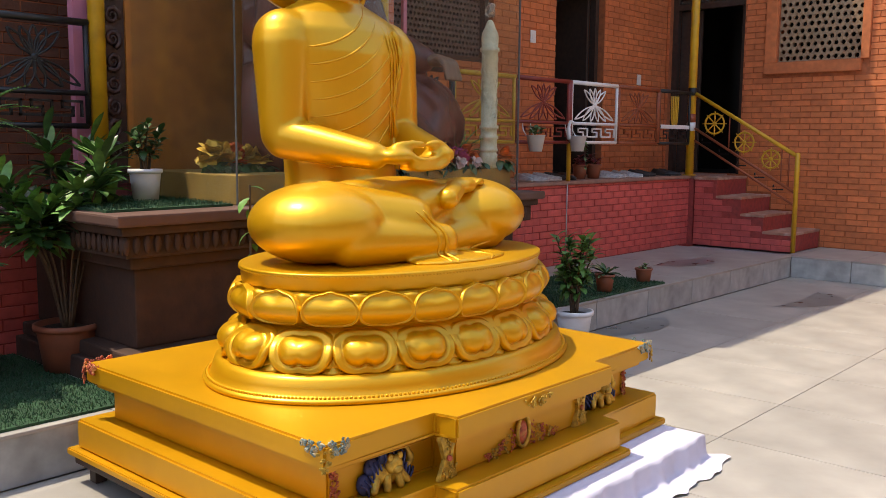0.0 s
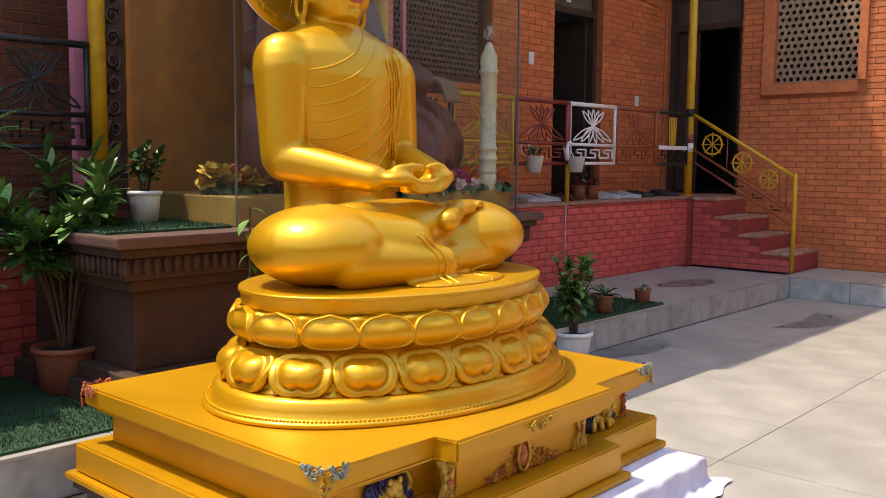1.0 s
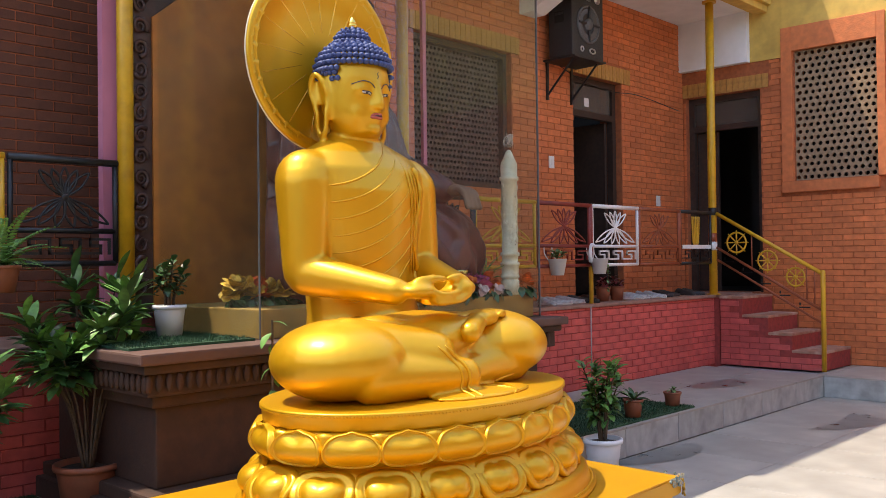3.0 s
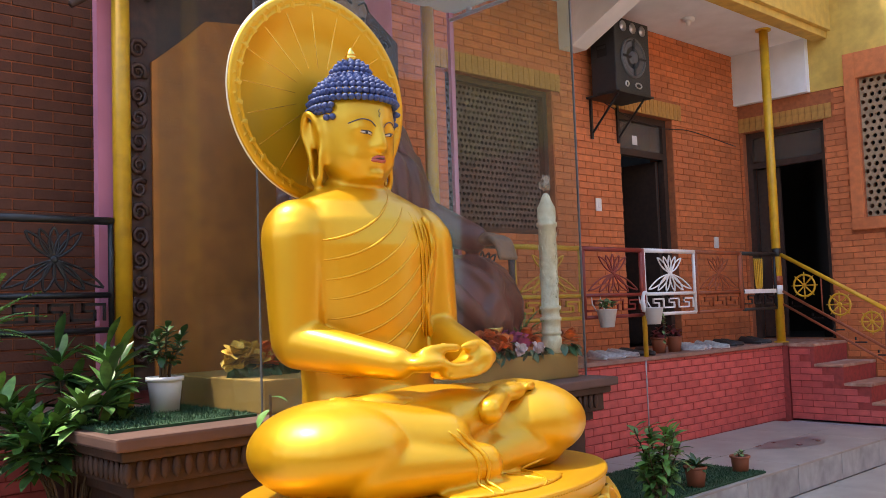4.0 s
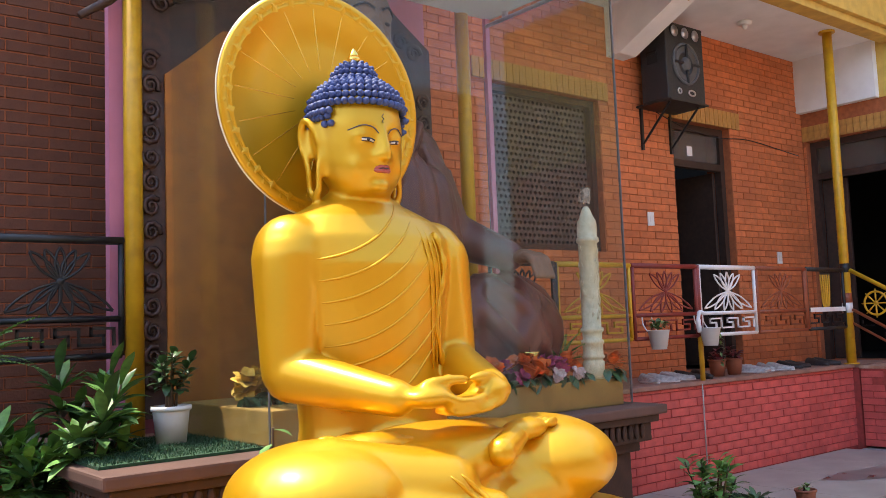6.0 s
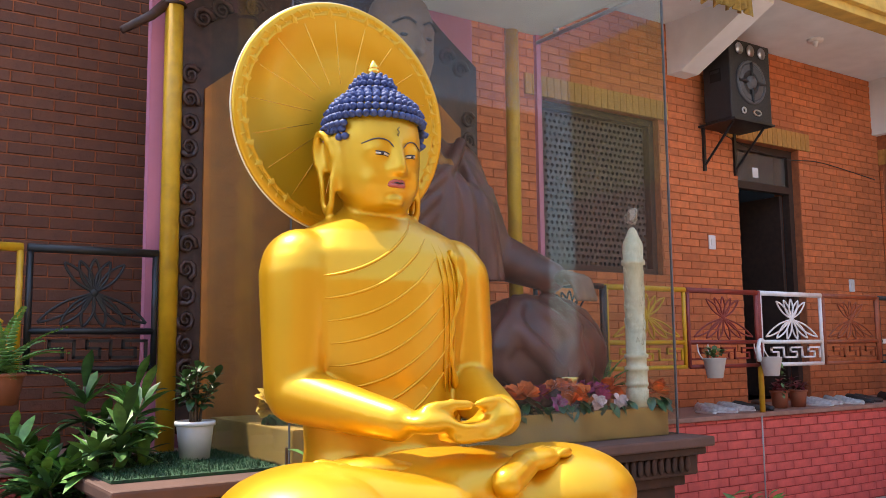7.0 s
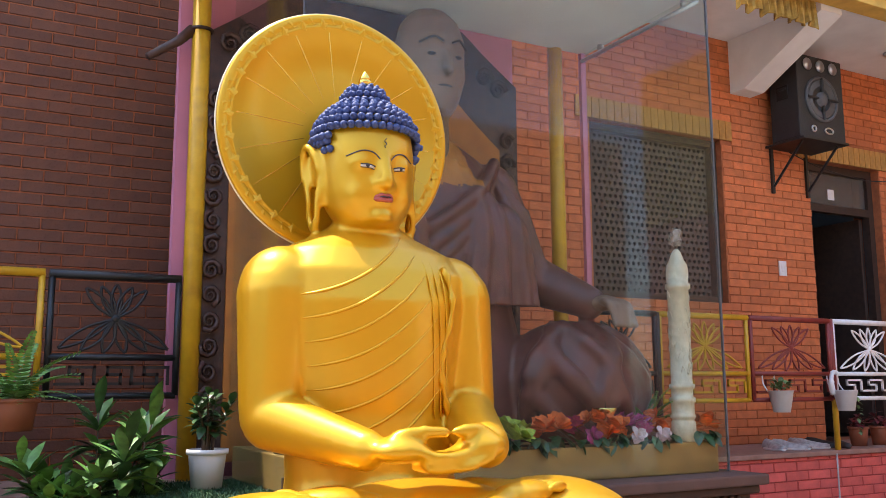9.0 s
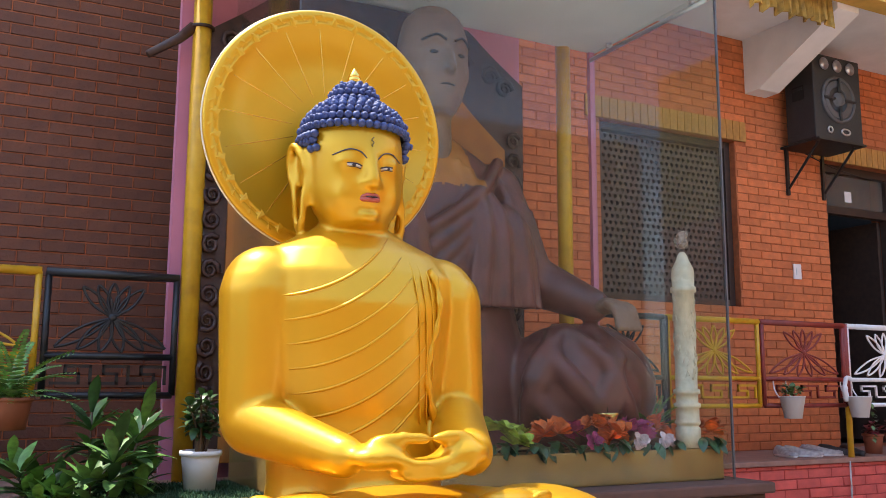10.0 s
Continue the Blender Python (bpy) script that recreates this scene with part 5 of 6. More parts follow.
    for s in (-1, 1):
        ball(head, (hx + 0.0, cy + s * 0.20, 3.12), (0.045, 0.022, 0.085), 12, 8)
        tube(head, curve([(hx + 0.20, cy + s * 0.025, 3.20), (hx + 0.185, cy + s * 0.08, 3.225), (hx + 0.14, cy + s * 0.14, 3.20)], 5), 0.016, 8)
        ball(head, (hx + 0.15, cy + s * 0.075, 3.155), (0.035, 0.042, 0.03), 12, 8)
        ball(head, (hx + 0.13, cy + s * 0.09, 3.05), (0.05, 0.055, 0.06), 12, 8)
        # palm on the knee
        if s < 0:
            continue
        ball(head, (cx + 0.44, cy + s * 0.83, 1.92), (0.10, 0.075, 0.045), 14, 10)
        for k in range(4):
            tube(head, curve([(cx + 0.50, cy + s * (0.775 + 0.038 * k), 1.93), (cx + 0.565, cy + s * (0.78 + 0.042 * k), 1.89), (cx + 0.60, cy + s * (0.785 + 0.045 * k), 1.78)], 4), [0.024] * 5 + [0.018] * 4, 8)
    for v in head.verts:
        if v.co.z > 2.7:
            v.co.z += 0.10
    capsule(head, (hx - 0.02, cy, 2.72), (hx, cy, 2.98), 0.12, 0.105, 18)
    head = melted(head, 0.013, 4)
    for f in head.faces:
        f.material_index = 1
    me = bpy.data.meshes.new("tmp")
    head.to_mesh(me)
    head.free()
    body.from_mesh(me)
    for f in body.faces:
        f.smooth = True
        c = f.calc_center_median()
        if f.material_index == 0 and c.z > 2.55 and abs(c.y - cy) < 0.16 + (2.9 - c.z) * 0.2 and c.x > cx:
            f.material_index = 2
    for s in (-1, 1):
        ball(body, (hx + 0.178, cy + s * 0.075, 3.250), (0.014, 0.032, 0.012), 10, 6, 3)
        tube(body, curve([(hx + 0.222, cy + s * 0.025, 3.312), (hx + 0.205, cy + s * 0.08, 3.338), (hx + 0.157, cy + s * 0.145, 3.31)], 5), 0.007, 6, 3)
    tube(body, curve([(hx + 0.165, cy - 0.075, 3.074), (hx + 0.197, cy, 3.080), (hx + 0.165, cy + 0.075, 3.074)], 6), 0.006, 6, 3)
    ob = obj("monk_statue", body, [ROBE, SKIN, SILK, EYE_DARK])
    return tagged(ob, "large painted seated monk statue in a maroon robe", "statue")


monk_statue()


def throne():
    t = thing("throne", "dark carved throne back draped with orange silk", "throne")

    def arch(w, top, y0, n=40):
        """Outline of the lobed back."""
        pts = []
        for k in range(n + 1):
            u = -1 + 2 * k / n
            z = top - 0.10 * abs(u) ** 2 - 0.42 * max(0, abs(u) - 0.62) ** 0.8 * 1.2
            pts.append((y0 + u * w, z))
        return pts

    def sheet(name, x0, x1, pts, mat, low, label):
        bm = bmesh.new()
        rows = []
        for x in (x0, x1):
            rows.append([bm.verts.new((x, y, z)) for y, z in pts] + [bm.verts.new((x, pts[-1][0], low)), bm.verts.new((x, pts[0][0], low))])
        n = len(rows[0])
        bm.faces.new(rows[0]), bm.faces.new(rows[1][::-1])
        for k in range(n):
            bm.faces.new((rows[0][k], rows[0][(k + 1) % n], rows[1][(k + 1) % n], rows[1][k]))
        return part(name, bm, mat, t, label)

    sheet("back_board", -4.96, -4.90, arch(0.98, 3.69, 3.93), THRONE, 1.112, "dark carved wooden back")
    sheet("silk", -4.90, -4.885, arch(0.84, 3.26, 3.93), SILK, 1.112, "orange silk brocade")
    for s in (-1, 1):
        for k in range(14):
            z = 1.3 + 0.13 * k
            bm = bmesh.new()
            pts = [(-4.885, 3.92 + s * 0.91 + 0.05 * (1 - j / 16) * math.cos(j * 0.8 + k), z + 0.055 * (1 - j / 16) * math.sin(j * 0.8 + k)) for j in range(15)]
            part("scroll", tube(bm, pts, [0.016 * (1 - j / 18) for j in range(15)], 6), THRONE, t, smooth=True)
    for k in range(9):
        a = math.pi * (k + 0.5) / 9
        bm = bmesh.new()
        pts = [(-4.885, 3.92 + 0.86 * math.cos(a) + 0.06 * (1 - j / 16) * math.cos(j * 0.8), 3.28 + 0.20 * math.sin(a) + 0.06 * (1 - j / 16) * math.sin(j * 0.8)) for j in range(15)]
        part("scroll", tube(bm, pts, [0.018 * (1 - j / 18) for j in range(15)], 6), THRONE, t, smooth=True)
    return t


throne()

# candle column
t = thing("candle_column", "tall carved ivory candle with a plastic-wrapped tip", "candle", (-3.93, 5.29, LEDGE + 0.001))
prof = [(0.064, 0), (0.064, 0.10), (0.057, 0.105), (0.057, 0.115), (0.066, 0.12), (0.066, 0.135), (0.060, 0.14), (0.060, 0.20), (0.068, 0.205), (0.068, 0.225), (0.057, 0.23), (0.057, 0.27), (0.068, 0.275), (0.068, 0.295), (0.056, 0.30), (0.056, 0.80), (0.067, 0.805), (0.067, 0.83), (0.057, 0.835), (0.060, 0.90), (0.056, 0.93), (0.036, 0.97), (0.026, 1.0), (0.012, 1.02)]
part("shaft", lathe(bmesh.new(), prof, 28), IVORY, t, smooth=True)
bb = bmesh.new()
rnd = random.Random(8)
for k in range(70):
    a, z = rnd.uniform(0, 6.28), rnd.uniform(0.36, 0.79)
    tube(bb, [(0.058 * math.cos(a + 0.09 * j), 0.058 * math.sin(a + 0.09 * j), z + 0.018 * math.sin(j * 1.3 + k)) for j in range(5)], [0.001, 0.0025, 0.003, 0.0025, 0.001], 6)
part("relief", bb, IVORY, t, "carved vine relief", True)
bb = bmesh.new()
ball(bb, (0, 0, 1.085), (0.035, 0.035, 0.05), 12, 8)
for v in bb.verts:
    v.co += Vector((rnd.uniform(-1, 1), rnd.uniform(-1, 1), rnd.uniform(-1, 1))) * 0.012
part("plastic_wrap", bb, glass_material("crumpled_plastic", (0.9, 0.9, 0.9), 0.35), t, "crumpled clear plastic")
# butter lamp
t = thing("butter_lamp", "small brass butter lamp on the shrine ledge", "lamp", (-3.95, 4.79, LEDGE + 0.001))
part("bowl", lathe(bmesh.new(), [(0.035, 0), (0.035, 0.008), (0.012, 0.02), (0.01, 0.10), (0.03, 0.12), (0.055, 0.17), (0.058, 0.18), (0.045, 0.178), (0.03, 0.16)], 20), BRASS, t, smooth=True)
part("wick", lathe(bmesh.new(), [(0.004, 0.16), (0.002, 0.21)], 8), SOIL, t)

# ---- fabric flowers ----
def petal_leaf(bm, base, way, up, length, width, mat=0, droop=0.3, fold=0.15):
    way, up = Vector(way).normalized(), Vector(up).normalized()
    side = way.cross(up).normalized()
    up = side.cross(way)
    rows = []
    for v, w in ((0, 0.12), (0.25, 0.75), (0.55, 1.0), (0.82, 0.65), (1.0, 0.04)):
        c = Vector(base) + way * length * v - up * droop * length * v * v
        rows.append([bm.verts.new(c - side * width * w + up * fold * width * w), bm.verts.new(c), bm.verts.new(c + side * width * w + up * fold * width * w)])
    for a, b in zip(rows, rows[1:]):
        for i in range(2):
            bm.faces.new((a[i], a[i + 1], b[i + 1], b[i])).material_index = mat


def flower_mesh(mat, r, seed):
    rnd = random.Random(seed)
    bm = bmesh.new()
    for k in range(16):
        a = rnd.uniform(0, 6.28)
        el = rnd.uniform(0.1, 1.3)
        petal_leaf(bm, (0, 0, 0), (math.cos(a) * math.cos(el), math.sin(a) * math.cos(el), math.sin(el)), (0, 0, 1), r, r * 0.42, 0, rnd.uniform(0.0, 0.5))
    me = bpy.data.meshes.new("flower_head")
    bm.to_mesh(me)
    bm.free()
    me.materials.append(mat)
    return me


FLOWERS = {m.name: flower_mesh(m, 0.055, i) for i, m in enumerate((PETAL_O, PETAL_Y, PETAL_G, PETAL_P, PETAL_W))}
bm = bmesh.new()
petal_leaf(bm, (0, 0, 0), (1, 0, 0.1), (0, 0, 1), 0.09, 0.026, 0, 0.4)
GARLAND_LEAF = bpy.data.meshes.new("garland_leaf")
bm.to_mesh(GARLAND_LEAF)
bm.free()
GARLAND_LEAF.materials.append(LEAF_DARK)


def garland(y0, y1, x, z, mats, n, label, seed):
    rnd = random.Random(seed)
    t = thing("flower_garland", label, "flowers", (x, y0, z))
    part("wire", tube(bmesh.new(), [(0, 0, 0.012), (0, y1 - y0, 0.012)], 0.006, 6), STEM, t)
    for k in range(n):
        u = (k + 0.5) / n
        m = mats[min(len(mats) - 1, int(u * len(mats)))]
        o = new("flower_head", FLOWERS[m.name])
        o.parent = t
        o.matrix_basis = Matrix.Translation((rnd.uniform(-0.05, 0.06), u * (y1 - y0), 0.045 + rnd.uniform(0, 0.07))) @ Euler((rnd.uniform(-0.5, 0.5), rnd.uniform(0, 0.9), rnd.uniform(0, 6))).to_matrix().to_4x4() @ Matrix.Scale(rnd.uniform(1.0, 1.5), 4)
    for k in range(n * 2):
        o = new("leaf", GARLAND_LEAF)
        o.parent = t
        a = rnd.uniform(-1.9, 1.9)
        o.matrix_basis = Matrix.Translation((0.04, rnd.uniform(0, y1 - y0), 0.03 + rnd.uniform(0, 0.03))) @ Euler((rnd.uniform(-0.5, 0.5), rnd.uniform(0.1, 0.8), a)).to_matrix().to_4x4()


garland(4.10, 5.17, -3.93, LEDGE, [PETAL_G, PETAL_G, PETAL_O, PETAL_P, PETAL_O, PETAL_O, PETAL_P, PETAL_O], 26, "bright orange, lime and magenta fabric flower garland", 1)
garland(3.17, 3.60, -4.24, LEDGE, [PETAL_Y, PETAL_Y, PETAL_O, PETAL_Y, PETAL_Y], 30, "faded yellow fabric flower garland with dark leaves", 2)
garland(5.33, 5.44, -3.91, LEDGE, [PETAL_O], 4, "orange fabric flowers in the shrine corner", 3)
for y, m in ((4.88, PETAL_W), (5.04, PETAL_W), (4.6, PETAL_P)):
    o = new("fabric_flower", FLOWERS[m.name])
    o.matrix_basis = Matrix.Translation((-3.89, y + 0.06, LEDGE + 0.04)) @ Matrix.Rotation(1.0, 4, "Y")
    tagged(o, "single pale pink fabric flower on the ledge", "flower")


# ---- railings ----
def railing_panel(y0, y1, mat, label, lotus=True, fret=True, ornament=None):
    t = new("railing_panel")
    t.parent, t["label"] = RAILING, label
    t.location = (XR, y0, 0.07 if y0 < 3 else 0.0)
    w, r = y1 - y0, 0.016
    T0, T1, T2 = 1.955, 1.56, 1.375
    part("top_rail", tube(bmesh.new(), [(0, 0.0, T0), (0, w, T0)], 0.021, 10), mat, t, smooth=True)
    part("middle_rail", tube(bmesh.new(), [(0, 0.012, T1), (0, w - 0.012, T1)], r, 8), mat, t, smooth=True)
    part("bottom_rail", tube(bmesh.new(), [(0, 0.012, T2), (0, w - 0.012, T2)], r, 8), mat, t, smooth=True)
    for y in (0.012, w - 0.012):
        part("stile", tube(bmesh.new(), [(0, y, T2), (0, y, T0)], r, 8), mat, t, smooth=True)
    c, m = w / 2, mat
    if lotus:
        mid = (T0 + T1) / 2 - 0.01

        def petal(name, tip_y, tip_z, bulge):
            """A pointed loop of bar from the middle to its tip."""
            dy, dz = tip_y, tip_z - mid
            n = math.hypot(dy, dz)
            ny, nz = -dz / n * bulge, dy / n * bulge
            loop = [(0, c, mid), (0, c + 0.45 * dy + ny, mid + 0.45 * dz + nz), (0, c + 0.8 * dy + 0.7 * ny, mid + 0.8 * dz + 0.7 * nz), (0, c + dy, mid + dz)]
            back = [(0, c + dy, mid + dz), (0, c + 0.8 * dy - 0.7 * ny, mid + 0.8 * dz - 0.7 * nz), (0, c + 0.45 * dy - ny, mid + 0.45 * dz - nz), (0, c, mid)]
            bm = bmesh.new()
            tube(bm, curve(loop, 5), 0.0072, 6)
            tube(bm, curve(back, 5), 0.0072, 6)
            part(name, bm, m, t, smooth=True)

        for k in (-2, -1, 0, 1, 2):
            petal("petal_bar", w * k * 0.115, T0 - 0.04 - 0.012 * abs(k), 0.024)
        for k in (-2.5, -1.5, -0.5, 0.5, 1.5, 2.5):
            petal("root_bar", w * k * 0.165, T1 + 0.016 + 0.01 * abs(k), 0.026)
        part("boss", ball(bmesh.new(), (0, c, mid), (0.014, 0.022, 0.022), 12, 8), m, t, smooth=True)
    if ornament:
        for k in (-2, -1, 0, 1, 2):
            part("candelabra_bar", tube(bmesh.new(), curve([(0, c, T1 + 0.03), (0, c + 0.03 * k, T1 + 0.06), (0, c + 0.042 * k, T0 - 0.05)], 6), 0.009, 6), ornament, t, "yellow ornament bar", True)
        part("white_bar", boxes(((-0.012, 0.03, T1 - 0.022), (0.02, w - 0.03, T1 + 0.022)), bevel=0.003), WHITE, t, "white painted plate")
    if fret:
        zs, n = ((T1 + T2) / 2), 3
        for k in range(n):
            a, s = 0.05 + k * (w - 0.1) / n, (w - 0.1) / n
            pts = [(0, a, zs - 0.035), (0, a + 0.7 * s, zs - 0.035), (0, a + 0.7 * s, zs + 0.01), (0, a + 0.35 * s, zs + 0.01), (0, a + 0.35 * s, zs + 0.045), (0, a + s, zs + 0.045), (0, a + s, zs - 0.035)]
            bm = bmesh.new()
            for p, q in zip(pts, pts[1:]):
                lo = [min(p[i], q[i]) - 0.007 for i in range(3)]
                hi = [max(p[i], q[i]) + 0.007 for i in range(3)]
                box(bm, lo, hi)
            part("fret", bm, m, t)
    return t


RAILING = thing("veranda_railing", "painted steel veranda railing in coloured lotus panels", "railing")
RAILS = [(0.50, 1.36, BLACK, "black"), (1.38, 2.23, YELLOW, "yellow"), (2.25, 2.865, BLACK, "black"), (5.36, 5.99, BLACK, "black"), (6.01, 6.84, YELLOW, "yellow"), (6.86, 7.70, RED, "dark red"), (7.73, 8.58, WHITE, "white"), (8.60, 9.44, RUST, "red-brown")]
for y0, y1, m, nm in RAILS:
    railing_panel(y0, y1, m, nm + " painted steel railing panel with a lotus pattern")
railing_panel(9.46, 10.19, BLACK, "black steel railing panel with a yellow candelabra ornament", False, True, YELLOW)
for y, m, lo in ((7.715, YELLOW, FLOOR), (6.0, BLACK, FLOOR), (9.45, RUST, 1.375)):
    t = thing("railing_post", "slim painted steel railing post", "post", (XR, y, lo), "railing posts")
    part("shaft", lathe(bmesh.new(), [(0.022, 0), (0.022, 1.965 - lo)], 12), m, t, smooth=True)
    if m is YELLOW:
        part("upper_sleeve", lathe(bmesh.new(), [(0.0235, 0.37), (0.0235, 0.97)], 12), RED, t, "dark red painted upper length", True)
for z0, z1, m in ((1.93, 2.02, BLACK), (1.62, 1.72, RUST), (1.52, 1.62, WHITE)):
    tagged(obj("post_band", lathe(bmesh.new(), [(0.051, z0), (0.051, z1)], 20, centre=(XR, YS, 0)), m, True), "painted band round the corner post", "band")

# stair handrail with wheel ornaments
t = thing("stair_railing", "yellow sloping handrail with wheel ornaments and dark frets", "railing")
A, B = Vector((XR + 0.05, YS, 1.95)), Vector((-3.635, YS, 1.245))
part("handrail", tube(bmesh.new(), [A, B], 0.022, 12), YELLOW, t, smooth=True)
part("newel", lathe(bmesh.new(), [(0.026, SLAB), (0.026, 1.27), (0.015, 1.285)], 16, centre=(-3.63, YS, 0)), YELLOW, t, smooth=True)
D = Vector((0, 0, -0.40))
part("lower_rail", tube(bmesh.new(), [A + D, B + D], 0.015, 10), RUST, t, smooth=True)
part("bottom_rail", tube(bmesh.new(), [A + D * 1.35, B + D * 1.35], 0.013, 10), RUST, t, smooth=True)
for f, r in ((0.2, 0.115), (0.5, 0.11), (0.76, 0.10)):
    c = A.lerp(B, f) + Vector((0, 0, -0.205))
    ring = [c + Vector((r * math.cos(a), 0, r * math.sin(a))) for a in [2 * math.pi * k / 28 for k in range(28)]]
    part("wheel_rim", tube(bmesh.new(), ring, 0.011, 8, closed=True), YELLOW, t, smooth=True)
    part("wheel_hub", ball(bmesh.new(), c, (0.026, 0.014, 0.026), 12, 8), YELLOW, t, smooth=True)
    for k in range(8):
        a = 2 * math.pi * k / 8
        d = Vector((math.cos(a), 0, math.sin(a)))
        part("wheel_spoke", tube(bmesh.new(), [c + d * 0.02, c + d * r * 0.7, c + d * (r + 0.03)], [0.006, 0.009, 0.005], 6), YELLOW, t, smooth=True)
for f in (0.35, 0.86, 0.93):
    p = A.lerp(B, f)
    part("baluster", tube(bmesh.new(), [p, p + D], 0.007, 6), RUST, t, smooth=True)
for f in (0.12, 0.3, 0.48, 0.66, 0.84):
    p = A.lerp(B, f) + D * 1.17
    part("fret", boxes((p + Vector((-0.06, -0.006, -0.02)), p + Vector((0.06, 0.006, -0.005))), (p + Vector((-0.06, -0.006, 0.008)), p + Vector((-0.045, 0.006, 0.04)))), BLACK, t)

# ---- loudspeaker on its bracket ----
t = thing("loudspeaker", "black loudspeaker with grey cone on a wall bracket", "loudspeaker", (-5.62, 8.05, 3.56))
W, Hh, Dp = 0.58, 0.74, 0.30
part("cabinet", boxes(((0, 0, 0), (Dp, W, Hh)), bevel=0.012), SPEAKER_BLACK, t)
part("cone_ring", tube(bmesh.new(), [(Dp + 0.004, W / 2 + 0.19 * math.cos(a), 0.36 + 0.19 * math.sin(a)) for a in [2 * math.pi * k / 40 for k in range(40)]], 0.016, 8, closed=True), GREY_CONE, t, smooth=True)
cn = lathe(bmesh.new(), [(0.18, 0.0), (0.16, 0.012), (0.07, -0.01), (0.06, 0.02), (0.02, 0.03)], 36)
cn.transform(Matrix.Translation((Dp + 0.004, W / 2, 0.36)) @ Matrix.Rotation(radians(90), 4, "Y"))
part("cone", cn, GREY_CONE, t, smooth=True)
for a in range(4):
    d = Vector((0, math.cos(a * math.pi / 2), math.sin(a * math.pi / 2)))
    part("cone_bar", tube(bmesh.new(), [Vector((Dp + 0.02, W / 2, 0.36)) + d * 0.06, Vector((Dp + 0.022, W / 2, 0.36)) + d * 0.19], 0.012, 6), SPEAKER_BLACK, t)
for k in range(3):
    cn = lathe(bmesh.new(), [(0.055, 0.012), (0.05, 0.004), (0.02, 0.0)], 20)
    cn.transform(Matrix.Translation((Dp + 0.002, 0.13 + 0.16 * k, 0.655)) @ Matrix.Rotation(radians(90), 4, "Y"))
    part("horn", cn, SILVER, t, "silver tweeter horn", True)
for y, w in ((0.17, 0.025), (0.36, 0.05)):
    part("port", tube(bmesh.new(), [(Dp + 0.006, y + w * math.cos(a), 0.085 + 0.025 * math.sin(a)) for a in [2 * math.pi * k / 20 for k in range(20)]], 0.008, 6, closed=True), SILVER, t, smooth=True)
part("side_handle", boxes(((0.08, -0.006, 0.36), (0.20, 0.0, 0.48)), bevel=0.002), DARK, t)
part("side_grip", boxes(((0.09, -0.012, 0.44), (0.19, -0.006, 0.465)), bevel=0.002), SPEAKER_BLACK, t)
t = thing("speaker_bracket", "black angle-iron bracket bolted to the brick wall", "bracket", (XA, 8.05, 3.56))
part("tray", boxes(((0.008, 0.0, -0.02), (0.42, 0.58, -0.001)), bevel=0.002), BLACK, t)
for y in (0.06, 0.50):
    part("upright", boxes(((0.008, y - 0.015, -0.42), (0.03, y + 0.015, -0.02))), BLACK, t)
    part("brace", tube(bmesh.new(), [(0.03, y, -0.36), (0.36, y, -0.02)], 0.012, 6), BLACK, t)
part("cable", tube(bmesh.new(), curve([(0.012, 0.3, -0.02), (0.02, 0.7, -0.12), (0.012, 1.3, -0.17), (0.012, 1.9, -0.14), (0.012, 2.9, -0.22)], 10), 0.005, 6), BLACK, t, smooth=True)
# haunched white beam
bm = bmesh.new()
for y in (7.66, 7.90):
    [bm.verts.new(p) for p in ((XA + 0.009, y, 4.459), (XA + 0.009, y, 3.98), (XA + 0.16, y, 3.98), (-4.73, y, 4.38), (-4.73, y, 4.459))]
bm.verts.ensure_lookup_table()
v = bm.verts
bm.faces.new(v[0:5]), bm.faces.new(v[5:10][::-1])
for k in range(5):
    bm.faces.new((v[k], v[(k + 1) % 5], v[5 + (k + 1) % 5], v[5 + k]))
setting("beam_cross", bm, PLASTER, "white haunched beam under the veranda ceiling", "beam")
lampt = thing("ceiling_lamp", "small white round ceiling lamp holder", "lamp", (-5.2, 9.2, 4.46))
part("base", lathe(bmesh.new(), [(0.07, -0.03), (0.075, 0.0)], 20), WHITE, lampt, smooth=True)
part("bulb_holder", lathe(bmesh.new(), [(0.02, -0.08), (0.03, -0.03)], 16), WHITE, lampt, smooth=True)
# scalloped valance hanging by the shrine
bm = bmesh.new()
rows = []
for k in range(61):
    y = 6.75 + 0.0145 * k
    rows.append((bm.verts.new((-4.75 + 0.012 * math.sin(k * 1.2), y, 4.458)), bm.verts.new((-4.75 + 0.03 * math.sin(k * 1.2), y, 4.20 + 0.06 * abs(math.sin(k * 0.32))))))
for a, b in zip(rows, rows[1:]):
    bm.faces.new((a[0], b[0], b[1], a[1]))
vob = obj("valance", bm, SHEET)
sm = vob.modifiers.new("s", "SOLIDIFY")
sm.thickness = 0.008
tagged(vob, "ochre pleated valance hanging under the ceiling", "valance")

bk = thing("post_bracket", "brown wooden bracket arm fixed to the yellow post", "bracket", (XR, 2.92, 3.30))
bm = bmesh.new()
tube(bm, [(0, -0.045, 0.06), (0, -0.12, -0.02), (0, -0.27, -0.13)], [0.03, 0.026, 0.02], 10)
part("arm", bm, THRONE, bk, smooth=True)
part("collar", tube(bmesh.new(), [(0.056 * math.cos(a), 0.056 * math.sin(a), 0.06) for a in [2 * math.pi * k / 24 for k in range(24)]], 0.010, 8, closed=True), THRONE, bk, smooth=True)

